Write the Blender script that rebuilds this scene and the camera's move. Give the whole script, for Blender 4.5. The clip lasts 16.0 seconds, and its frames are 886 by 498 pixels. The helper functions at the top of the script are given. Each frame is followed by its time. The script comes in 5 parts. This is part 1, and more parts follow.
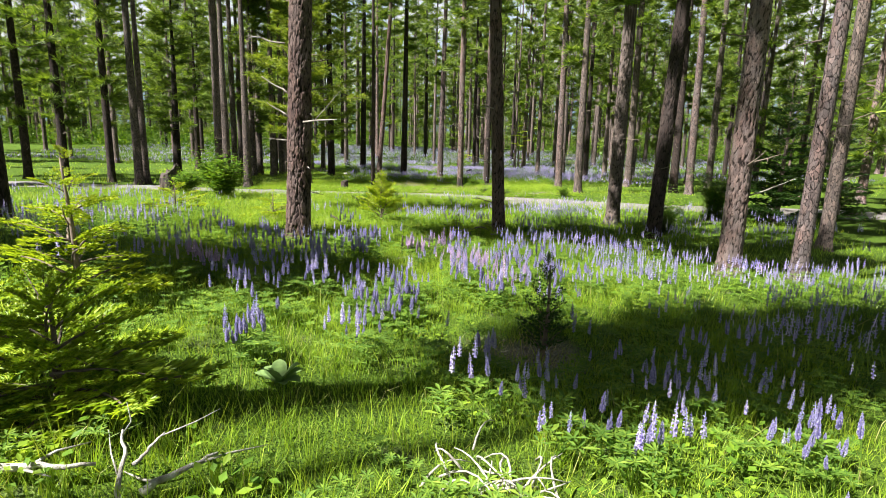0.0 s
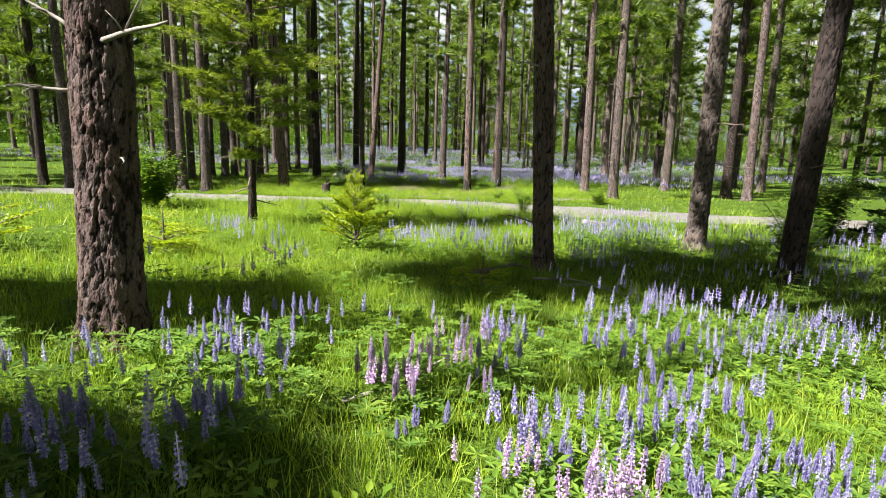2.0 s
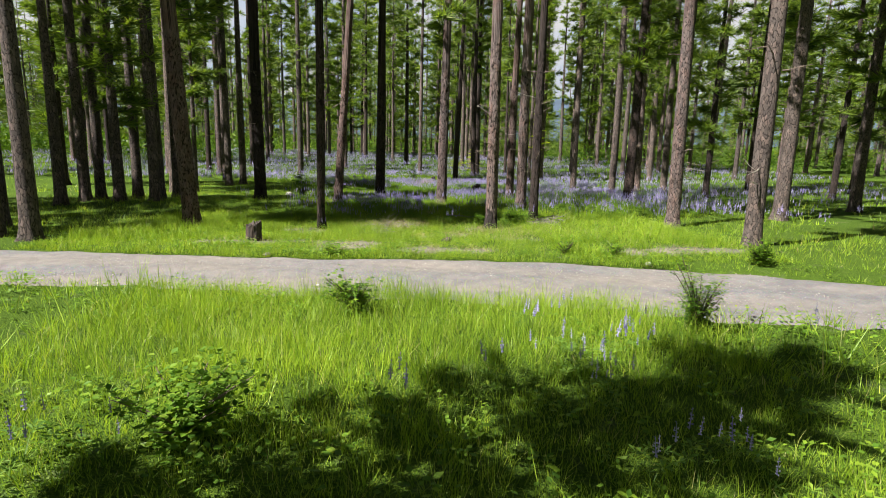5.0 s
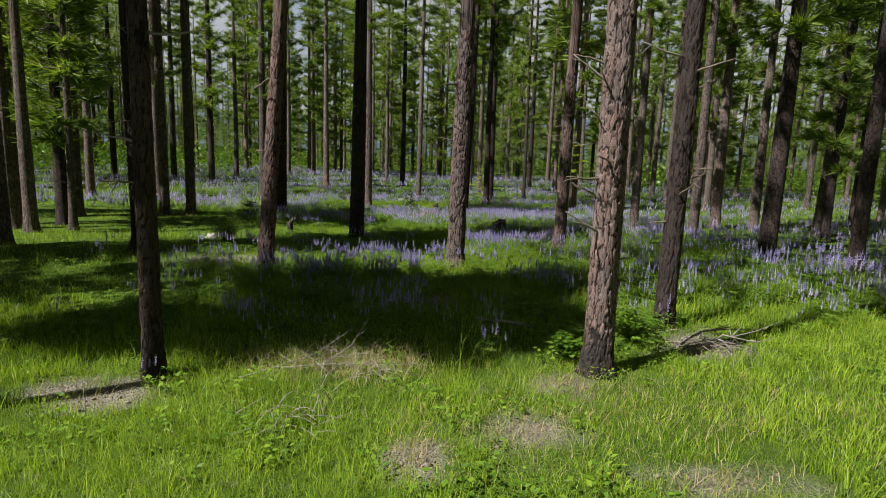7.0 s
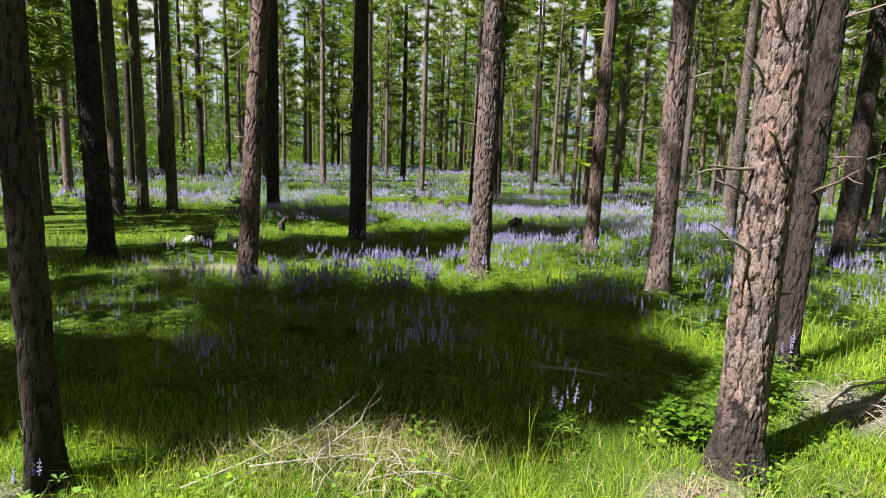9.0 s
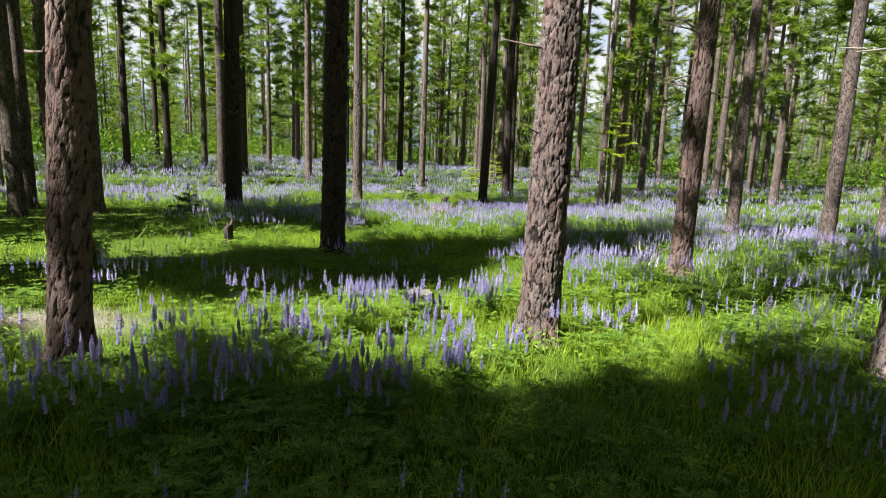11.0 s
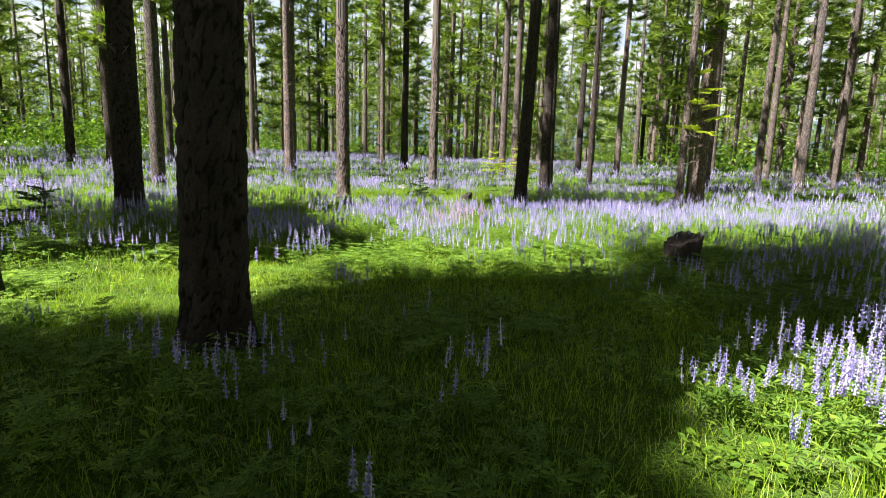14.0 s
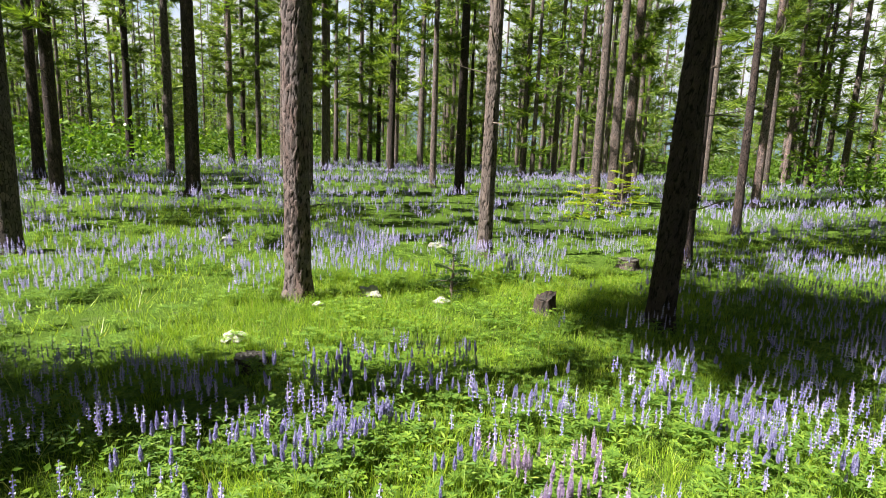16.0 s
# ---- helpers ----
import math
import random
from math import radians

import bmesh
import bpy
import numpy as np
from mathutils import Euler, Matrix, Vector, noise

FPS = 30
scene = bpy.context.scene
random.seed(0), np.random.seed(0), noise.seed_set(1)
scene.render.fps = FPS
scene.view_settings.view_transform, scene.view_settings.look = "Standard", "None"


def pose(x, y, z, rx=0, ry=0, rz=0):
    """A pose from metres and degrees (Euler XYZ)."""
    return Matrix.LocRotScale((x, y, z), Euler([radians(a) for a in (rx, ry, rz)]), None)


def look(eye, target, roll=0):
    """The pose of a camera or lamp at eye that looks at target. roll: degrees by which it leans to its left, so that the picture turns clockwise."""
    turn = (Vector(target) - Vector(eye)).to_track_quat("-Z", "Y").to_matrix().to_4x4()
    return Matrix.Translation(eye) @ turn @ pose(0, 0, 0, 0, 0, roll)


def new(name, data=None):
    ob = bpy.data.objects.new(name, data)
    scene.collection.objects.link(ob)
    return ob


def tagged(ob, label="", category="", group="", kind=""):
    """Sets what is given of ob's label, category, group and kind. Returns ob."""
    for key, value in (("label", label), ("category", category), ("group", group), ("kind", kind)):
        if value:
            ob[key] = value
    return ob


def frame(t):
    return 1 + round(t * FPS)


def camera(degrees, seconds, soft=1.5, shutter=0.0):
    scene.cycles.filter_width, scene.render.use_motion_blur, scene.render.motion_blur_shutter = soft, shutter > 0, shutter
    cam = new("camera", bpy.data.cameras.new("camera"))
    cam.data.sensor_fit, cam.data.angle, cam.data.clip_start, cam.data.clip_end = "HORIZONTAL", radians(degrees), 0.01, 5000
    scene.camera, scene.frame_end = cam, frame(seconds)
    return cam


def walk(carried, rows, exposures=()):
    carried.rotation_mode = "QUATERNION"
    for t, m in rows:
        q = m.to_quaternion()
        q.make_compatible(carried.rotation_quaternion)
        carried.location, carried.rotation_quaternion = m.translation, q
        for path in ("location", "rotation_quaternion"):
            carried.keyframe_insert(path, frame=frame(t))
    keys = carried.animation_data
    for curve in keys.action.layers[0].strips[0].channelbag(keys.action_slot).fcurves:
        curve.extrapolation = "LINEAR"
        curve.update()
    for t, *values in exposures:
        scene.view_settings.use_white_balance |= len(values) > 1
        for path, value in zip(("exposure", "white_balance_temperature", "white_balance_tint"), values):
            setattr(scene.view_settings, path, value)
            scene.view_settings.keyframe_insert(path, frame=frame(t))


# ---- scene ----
cam = camera(75.6, 16.0, 0.9)
PATH = [
    (0, (0.06, -4.535, 2.857), (0.081, -2.577, 2.453), 1.5),
    (0.5, (0.071, -3.267, 2.706), (0.083, -1.308, 2.303), 1.5),
    (1, (0.089, -2.057, 2.579), (0.104, -0.097, 2.179), 1.5),
    (1.5, (0.086, -0.878, 2.525), (0.105, 1.081, 2.125), 1.7),
    (2, (-0.024, 0.293, 2.508), (-0.005, 2.252, 2.108), 1.6),
    (2.5, (-0.246, 1.499, 2.472), (-0.212, 3.458, 2.072), 1.5),
    (3, (-0.483, 2.686, 2.438), (-0.411, 4.644, 2.034), 1.4),
    (3.5, (-0.696, 4.052, 2.387), (-0.615, 6.009, 1.984), 1.2),
    (4, (-0.805, 5.598, 2.565), (-0.705, 7.553, 2.157), 1.2),
    (4.2, (-0.878, 6.325, 2.6), (-0.774, 8.28, 2.193), 1.1),
    (6.3, (-0.848, 15.154, 1.966), (-0.739, 17.123, 1.627), 2.2),
    (6.5, (-0.825, 16.119, 2.007), (-0.716, 18.088, 1.669), 2.2),
    (7, (-0.768, 18.565, 2.253), (-0.657, 20.535, 1.931), 2.1),
    (7.5, (-0.807, 19.848, 2.251), (-0.688, 21.819, 1.937), 2.2),
    (8, (-0.924, 20.023, 2.137), (-0.802, 21.992, 1.813), 2.3),
    (8.5, (-1.024, 20.155, 2.157), (-0.901, 22.123, 1.822), 2.3),
    (9, (-1.053, 20.608, 2.132), (-0.932, 22.576, 1.793), 2.1),
    (9.2, (-1.06, 20.905, 2.098), (-0.938, 22.872, 1.756), 2.0),
    (11.3, (-1.075, 25.808, 1.61), (-0.944, 27.774, 1.266), 2.2),
    (11.5, (-1.121, 26.294, 1.543), (-0.993, 28.26, 1.201), 2.1),
    (12, (-1.238, 27.347, 1.355), (-1.115, 29.313, 1.012), 2.0),
    (12.5, (-1.257, 28.292, 1.179), (-1.138, 30.259, 0.833), 1.8),
    (13, (-1.205, 29.2, 1.072), (-1.087, 31.166, 0.725), 1.8),
    (13.5, (-1.148, 30.223, 1.086), (-1.03, 32.189, 0.738), 1.8),
    (14, (-1.089, 31.524, 1.084), (-0.979, 33.49, 0.734), 1.8),
    (14.5, (-0.931, 33.146, 1.045), (-0.84, 35.114, 0.702), 1.9),
    (15, (-0.821, 35.068, 1.273), (-0.777, 37.037, 0.926), 1.9),
    (15.5, (-0.67, 37.277, 1.516), (-0.708, 39.245, 1.165), 2.2),
    (16, (-0.459, 39.728, 1.751), (-0.6, 41.691, 1.395), 2.3),
]
walk(cam, [(t, look(eye, target, roll)) for t, eye, target, roll in PATH], ((0, 2.10), (1, 2.12), (2.5, 2.02), (4, 1.97), (5.2, 1.55), (6.4, 1.05), (7.2, 1.18), (8, 1.70), (9, 1.97), (11.5, 2.04), (13.5, 2.05), (14, 2.30), (14.5, 2.65), (15, 2.47), (15.5, 2.28), (16, 2.10)))

# world: early summer sun through a pine stand, sun high on the left and a little behind
SUN_AZ, SUN_EL = radians(118), radians(52)      # turned left from +y; height
SUN_DIR = Vector((-math.sin(SUN_AZ) * math.cos(SUN_EL), math.cos(SUN_AZ) * math.cos(SUN_EL), math.sin(SUN_EL)))
world = bpy.data.worlds.new("world")
scene.world = world
world.use_nodes = True
wn = world.node_tree.nodes
sky = wn.new("ShaderNodeTexSky")
sky.sky_type, sky.sun_disc = "NISHITA", False
sky.sun_elevation, sky.sun_rotation = SUN_EL, -SUN_AZ
sky.air_density, sky.dust_density = 1.0, 2.0
wn["Background"].inputs["Strength"].default_value = 0.011
world.node_tree.links.new(sky.outputs[0], wn["Background"].inputs["Color"])
sun_data = bpy.data.lights.new("sun", "SUN")
sun_data.energy, sun_data.angle, sun_data.color = 5.0, radians(0.55), (1.0, 0.95, 0.87)
sun_lamp = new("sun", sun_data)
sun_lamp.matrix_basis = look(SUN_DIR * 60, (0, 0, 0))


# ---- numbers ----
rng = np.random.default_rng(7)
LAT = rng.random((64, 64, 64))


def vnoise(p):
    """Smooth value noise, 0 to 1, at an array of points."""
    p = np.asarray(p, float)
    if p.shape[-1] == 2:
        p = np.concatenate([p, np.full(p.shape[:-1] + (1,), 3.7)], -1)
    i = np.floor(p).astype(int)
    f = p - i
    f = f * f * (3 - 2 * f)
    out = 0
    for a in (0, 1):
        for b in (0, 1):
            for c in (0, 1):
                w = np.where(a, f[..., 0], 1 - f[..., 0]) * np.where(b, f[..., 1], 1 - f[..., 1]) * np.where(c, f[..., 2], 1 - f[..., 2])
                out = out + w * LAT[(i[..., 0] + a) % 64, (i[..., 1] + b) % 64, (i[..., 2] + c) % 64]
    return out


def plates(u, v, wrap):
    """Distance to the edge of irregular cells, and a value for each cell; u wraps round."""
    iu, iv = np.floor(u).astype(int), np.floor(v).astype(int)
    f1, f2, idv = np.full(u.shape, 9.0), np.full(u.shape, 9.0), np.zeros(u.shape)
    for a in (-1, 0, 1):
        for b in (-1, 0, 1):
            cu, cv = (iu + a) % wrap, iv + b
            j1, j2, j3 = LAT[cu % 64, cv % 64, 5], LAT[cu % 64, cv % 64, 9], LAT[cu % 64, cv % 64, 21]
            d = np.hypot(iu + a + j1 - u, iv + b + j2 - v)
            near = d < f1
            f2 = np.where(near, f1, np.minimum(f2, d))
            idv = np.where(near, j3, idv)
            f1 = np.where(near, d, f1)
    return f2 - f1, idv


GROUND_Y = (-40, -10, -5, 3.5, 7.7, 11, 15, 17, 20, 23.5, 29, 33.5, 35.3, 41.5, 47, 51, 57, 70, 110, 400)
GROUND_Z = (1.6, 1.5, 1.4, 1.06, 0.78, 0.62, 0.45, 0.36, 0.3, 0.12, 0.1, -0.05, -0.3, -0.3, -0.45, -0.35, -0.3, -0.1, 0, 1)


def ground_z(x, y):
    """Height of the forest floor."""
    x, y = np.asarray(x, float), np.asarray(y, float)
    z = sum(np.interp(y + o, GROUND_Y, GROUND_Z) for o in (-1.2, -0.4, 0.4, 1.2)) / 4
    tilt = np.interp(y, (-6, 5, 11, 18, 26, 40, 60), (-0.085, -0.085, -0.03, 0, 0.02, -0.01, -0.015))
    z = z + tilt * 6 * np.tanh(x / 6)
    p = np.stack([x, y], -1)
    z = z - 0.33 * np.exp(-(((x + 1.2) / 1.8) ** 2) - ((y - 32.5) / 1.3) ** 2)
    return z + 0.10 * (vnoise(p * 0.35) - 0.5) + 0.04 * (vnoise(p * 1.3 + 9) - 0.5)


def road_edges(x):
    """Near and far edge (y) of the gravel track at x."""
    x = np.asarray(x, float)
    near_edge = np.interp(x, (-60, -9, -4.4, -1.2, 2.7, 6, 9, 60), (20.8, 17.4, 16.85, 16.45, 15.95, 15.3, 14.7, 10))
    far_edge = np.interp(x, (-60, -9, -5, -3, 2.4, 6, 9, 60), (24, 20.0, 19.5, 19.22, 19.2, 18.0, 17.3, 13))
    rag = 0.07 * (vnoise(np.stack([x * 0.8, x * 0 + 4], -1)) - 0.5) + 0.12 * (vnoise(np.stack([x * 4.0, x * 0 + 8], -1)) - 0.5)
    return near_edge + rag, far_edge + 0.9 * rag


def on_road(x, y, inset=0.0):
    a, b = road_edges(x)
    return (y > a + inset) & (y < b - inset)


BARE = ((-2.2, 20.65, 0.72, 0.55), (-0.6, 20.1, 0.5, 0.36), (0.35, 19.97, 0.36, 0.24), (0.1, 22.7, 0.32, 0.26), (-0.7, 22.3, 0.16, 0.3), (0.75, 23.6, 0.24, 0.2),
        (-3.6, 23.5, 0.5, 0.3), (1.3, 21.9, 0.45, 0.16), (-0.35, 26.8, 0.2, 0.2), (-4.2, 30.2, 0.9, 0.5), (-4.4, 21.2, 0.9, 0.35), (2.7, 24.8, 0.5, 0.45), (4.4, 20.4, 1.2, 0.4),
        (0.9, -0.2, 0.35, 0.35))


def bare(x, y):
    """How bare the soil is, 0 to 1."""
    out = np.zeros(np.shape(x))
    for bx, by, rx, ry in BARE:
        d = np.hypot((x - bx) / rx, (y - by) / ry) + 1.1 * (vnoise(np.stack([x, y], -1) * 3.1) - 0.5) + 0.8 * (vnoise(np.stack([x, y], -1) * 8.7) - 0.5)
        out = np.maximum(out, np.clip(1.7 - 1.2 * d, 0, 1))
    return out


# ---- meshes ----
def tri_mesh(name, verts, faces, material=None, smooth=False):
    """A mesh from arrays of points and of triangles or quads."""
    verts, faces = np.asarray(verts, np.float32), np.asarray(faces, np.int32)
    me = bpy.data.meshes.new(name)
    k = faces.shape[1]
    me.vertices.add(len(verts))
    me.vertices.foreach_set("co", verts.ravel())
    me.loops.add(faces.size)
    me.loops.foreach_set("vertex_index", faces.ravel())
    me.polygons.add(len(faces))
    me.polygons.foreach_set("loop_start", np.arange(0, faces.size, k, dtype=np.int32))
    me.polygons.foreach_set("use_smooth", np.full(len(faces), smooth))
    me.update(calc_edges=True)
    if material:
        me.materials.append(material)
    return me


def part(name, data, parent, label="", at=None):
    """Links mesh data as one part under a thing or a part."""
    ob = new(name, data)
    ob.parent = parent
    if at is not None:
        ob.matrix_basis = at
    return tagged(ob, label)


def thing(name, place, label, category, group="", kind=""):
    ob = new(name)
    ob.empty_display_size = 0.2
    ob.matrix_basis = place
    return tagged(ob, label, category, group, kind)


def join(pieces):
    """Joins (points, faces) pairs into one pair."""
    vs, fs, n = [], [], 0
    for v, f in pieces:
        vs.append(np.asarray(v, float))
        fs.append(np.asarray(f, int) + n)
        n += len(v)
    return np.concatenate(vs), np.concatenate(fs)


def spread(template, pos, yaw, size, tilt=None, tilt_dir=None):
    """Copies of a template (points, faces) at many places, as one pair of arrays."""
    v, f = np.asarray(template[0], float), np.asarray(template[1], int)
    n, size = len(pos), np.broadcast_to(np.asarray(size, float).reshape(len(pos), -1), (len(pos), 3))
    w = v[None] * size[:, None]
    c, s = np.cos(yaw)[:, None], np.sin(yaw)[:, None]
    w = np.stack([c * w[..., 0] - s * w[..., 1], s * w[..., 0] + c * w[..., 1], w[..., 2]], -1)
    if tilt is not None:
        w[..., 0] += (np.sin(tilt) * np.cos(tilt_dir))[:, None] * w[..., 2]
        w[..., 1] += (np.sin(tilt) * np.sin(tilt_dir))[:, None] * w[..., 2]
    w = w + np.asarray(pos)[:, None]
    return w.reshape(-1, 3), (f[None] + (np.arange(n) * len(v))[:, None, None]).reshape(-1, f.shape[1])


def tube(points, radii, sides=6, cap=True):
    """Triangles of a tapered tube along points."""
    pts, radii = np.asarray(points, float), np.broadcast_to(np.asarray(radii, float), len(points))
    ways = np.gradient(pts, axis=0)
    ways /= np.linalg.norm(ways, axis=1)[:, None] + 1e-9
    side = np.cross(ways, np.where(np.abs(ways[:, 2:3]) > 0.9, (1.0, 0, 0), (0, 0, 1.0)))
    side /= np.linalg.norm(side, axis=1)[:, None] + 1e-9
    up = np.cross(side, ways)
    a = np.arange(sides) * 2 * np.pi / sides
    ring = pts[:, None] + radii[:, None, None] * (np.cos(a)[None, :, None] * side[:, None] + np.sin(a)[None, :, None] * up[:, None])
    v, f = ring.reshape(-1, 3), []
    for i in range(len(pts) - 1):
        for j in range(sides):
            p, q = i * sides + j, i * sides + (j + 1) % sides
            f += [(p, q, q + sides), (p, q + sides, p + sides)]
    if cap:
        for i, flip in ((0, True), (len(pts) - 1, False)):
            v = np.concatenate([v, pts[i : i + 1]])
            for j in range(sides):
                p, q = i * sides + j, i * sides + (j + 1) % sides
                f.append((q, p, len(v) - 1) if flip else (p, q, len(v) - 1))
    return v, np.array(f)


# ---- materials ----
def node_material(name):
    m = bpy.data.materials.new(name)
    m.use_nodes = True
    nt = m.node_tree
    return m, nt, nt.nodes["Principled BSDF"], nt.nodes["Material Output"]


def ramp(nt, fac, stops):
    r = nt.nodes.new("ShaderNodeValToRGB")
    while len(r.color_ramp.elements) < len(stops):
        r.color_ramp.elements.new(0.5)
    for e, (at, col) in zip(r.color_ramp.elements, stops):
        e.position, e.color = at, (*col, 1)
    nt.links.new(fac, r.inputs["Fac"])
    return r.outputs["Color"]


def tex(nt, kind, scale, detail=4.0, coords="Object", stretch=(1, 1, 1), out="Fac"):
    co = nt.nodes.new("ShaderNodeTexCoord")
    mp = nt.nodes.new("ShaderNodeMapping")
    mp.inputs["Scale"].default_value = stretch
    nt.links.new(co.outputs[coords], mp.inputs["Vector"])
    t = nt.nodes.new({"noise": "ShaderNodeTexNoise", "voronoi": "ShaderNodeTexVoronoi"}[kind])
    t.inputs["Scale"].default_value = scale
    if kind == "noise":
        t.inputs["Detail"].default_value = detail
    nt.links.new(mp.outputs["Vector"], t.inputs["Vector"])
    return t.outputs[out]


def mixed(nt, fac, a, b, mode="MIX"):
    mx = nt.nodes.new("ShaderNodeMix")
    mx.data_type, mx.blend_type = "RGBA", mode
    for sock, val in ((mx.inputs["Factor"], fac), (mx.inputs["A"], a), (mx.inputs["B"], b)):
        if isinstance(val, (int, float)):
            sock.default_value = val
        elif isinstance(val, tuple):
            sock.default_value = (*val, 1)
        else:
            nt.links.new(val, sock)
    return mx.outputs["Result"]


def bump(nt, bsdf, height, strength, distance):
    b = nt.nodes.new("ShaderNodeBump")
    b.inputs["Strength"].default_value, b.inputs["Distance"].default_value = strength, distance
    nt.links.new(height, b.inputs["Height"])
    nt.links.new(b.outputs["Normal"], bsdf.inputs["Normal"])


def leafy(name, stops, backlit, rough=0.5, spot_scale=0.6, spread_by="island"):
    """Thin plant tissue: gloss and colour that varies from leaf to leaf and from patch to patch, and light that passes through."""
    m, nt, bsdf, out = node_material(name)
    geo = nt.nodes.new("ShaderNodeNewGeometry" if spread_by == "island" else "ShaderNodeObjectInfo")
    pick = geo.outputs["Random Per Island" if spread_by == "island" else "Random"]
    col = ramp(nt, pick, stops)
    patch = tex(nt, "noise", spot_scale, 3.0)
    col = mixed(nt, 0.55, col, ramp(nt, patch, ((0.3, (0.55, 0.62, 0.5)), (0.7, (1.25, 1.15, 1.0)))), "MULTIPLY")
    clump = tex(nt, "noise", spot_scale * 5.5, 2.0)
    col = mixed(nt, 0.5, col, ramp(nt, clump, ((0.32, (0.5, 0.56, 0.55)), (0.68, (1.25, 1.2, 1.1)))), "MULTIPLY")
    nt.links.new(col, bsdf.inputs["Base Color"])
    bsdf.inputs["Roughness"].default_value = rough
    bsdf.inputs["Specular IOR Level"].default_value = 0.35
    tr = nt.nodes.new("ShaderNodeBsdfTranslucent")
    nt.links.new(mixed(nt, 1.0, col, backlit, "MULTIPLY"), tr.inputs["Color"])
    mix = nt.nodes.new("ShaderNodeMixShader")
    mix.inputs["Fac"].default_value = 0.46
    nt.links.new(bsdf.outputs[0], mix.inputs[1])
    nt.links.new(tr.outputs[0], mix.inputs[2])
    nt.links.new(mix.outputs[0], out.inputs["Surface"])
    return m


def bark_material(name, plate, plate2, crack, fine=1.0, carved=False):
    """Plated bark: flakes of several tones between ragged dark furrows; carved: for trunks whose plates are in relief, with the tone and furrow of each plate, and soot at the foot."""
    m, nt, bsdf, out = node_material(name)
    co = nt.nodes.new("ShaderNodeTexCoord")
    mp = nt.nodes.new("ShaderNodeMapping")
    mp.inputs["Scale"].default_value = (1, 1, 0.42)
    nt.links.new(co.outputs["Object"], mp.inputs["Vector"])
    warp = nt.nodes.new("ShaderNodeTexNoise")
    warp.inputs["Scale"].default_value, warp.inputs["Detail"].default_value = 18, 6
    nt.links.new(mp.outputs["Vector"], warp.inputs["Vector"])
    sc = nt.nodes.new("ShaderNodeVectorMath")
    sc.operation = "MULTIPLY_ADD"
    sc.inputs[1].default_value = (0.06, 0.06, 0.06)
    nt.links.new(warp.outputs["Color"], sc.inputs[0])
    nt.links.new(mp.outputs["Vector"], sc.inputs[2])

    def cells(scale, feature):
        v = nt.nodes.new("ShaderNodeTexVoronoi")
        v.feature = feature
        v.inputs["Scale"].default_value = scale
        nt.links.new(sc.outputs[0], v.inputs["Vector"])
        return v

    def shifted(a, b, k):
        q = nt.nodes.new("ShaderNodeMath")
        q.operation = "MULTIPLY_ADD"
        q.inputs[1].default_value = k
        nt.links.new(b, q.inputs[0])
        nt.links.new(a, q.inputs[2])
        return q.outputs[0]

    def carried_value(key):
        at = nt.nodes.new("ShaderNodeAttribute")
        at.attribute_name = key
        return at.outputs["Fac"]

    rough = tex(nt, "noise", 30, 5.0, stretch=(1, 1, 0.55))
    grain = tex(nt, "noise", 120, 6.0, stretch=(1, 1, 0.5))
    blot = tex(nt, "noise", 6.0, 4.0, stretch=(1, 1, 0.45))
    gap2 = shifted(cells(40 * fine, "DISTANCE_TO_EDGE").outputs["Distance"], grain, 0.25)
    oi = nt.nodes.new("ShaderNodeObjectInfo")
    col = mixed(nt, ramp(nt, blot, ((0.42, (0, 0, 0)), (0.62, (1, 1, 1)))), plate, plate2)
    if carved:
        tone, gap = carried_value("plate_tone"), shifted(carried_value("furrow"), rough, 0.5)
        lo, hi = 0.40, 0.82
    else:
        bw = nt.nodes.new("ShaderNodeSeparateColor")
        nt.links.new(cells(17 * fine, "F1").outputs["Color"], bw.inputs["Color"])
        tone, gap = bw.outputs["Red"], shifted(cells(17 * fine, "DISTANCE_TO_EDGE").outputs["Distance"], rough, 0.34)
        lo, hi = 0.178, 0.26
    col = mixed(nt, 0.8, col, ramp(nt, tone, ((0.0, (0.55, 0.56, 0.6)), (0.45, (0.92, 0.92, 0.94)), (0.8, (1.22, 1.16, 1.14)), (1.0, (1.6, 1.46, 1.42)))), "MULTIPLY")
    col = mixed(nt, ramp(nt, grain, ((0.30, (0, 0, 0)), (0.55, (1, 1, 1)))), mixed(nt, 0.5, col, crack), col)
    col = mixed(nt, ramp(nt, gap2, ((0.10, (0, 0, 0)), (0.16, (1, 1, 1)))), mixed(nt, 0.45, col, crack), col)
    col = mixed(nt, ramp(nt, gap, ((lo, (0, 0, 0)), (hi, (1, 1, 1)))), crack, col)
    if carved:
        col = mixed(nt, carried_value("soot"), col, (0.02, 0.018, 0.017))
    col = mixed(nt, 0.6, col, ramp(nt, oi.outputs["Random"], ((0.0, (0.6, 0.6, 0.62)), (1.0, (1.25, 1.17, 1.14)))), "MULTIPLY")
    nt.links.new(col, bsdf.inputs["Base Color"])
    bsdf.inputs["Roughness"].default_value = 0.9
    bsdf.inputs["Specular IOR Level"].default_value = 0.2
    deep = ramp(nt, gap, ((lo * 0.7, (0, 0, 0)), (hi * 1.15, (1, 1, 1))))
    flake = ramp(nt, gap2, ((0.08, (0, 0, 0)), (0.24, (1, 1, 1))))
    high = mixed(nt, 0.35, mixed(nt, 0.35, deep, flake), grain)
    bump(nt, bsdf, high, 1.0, 0.024)
    return m


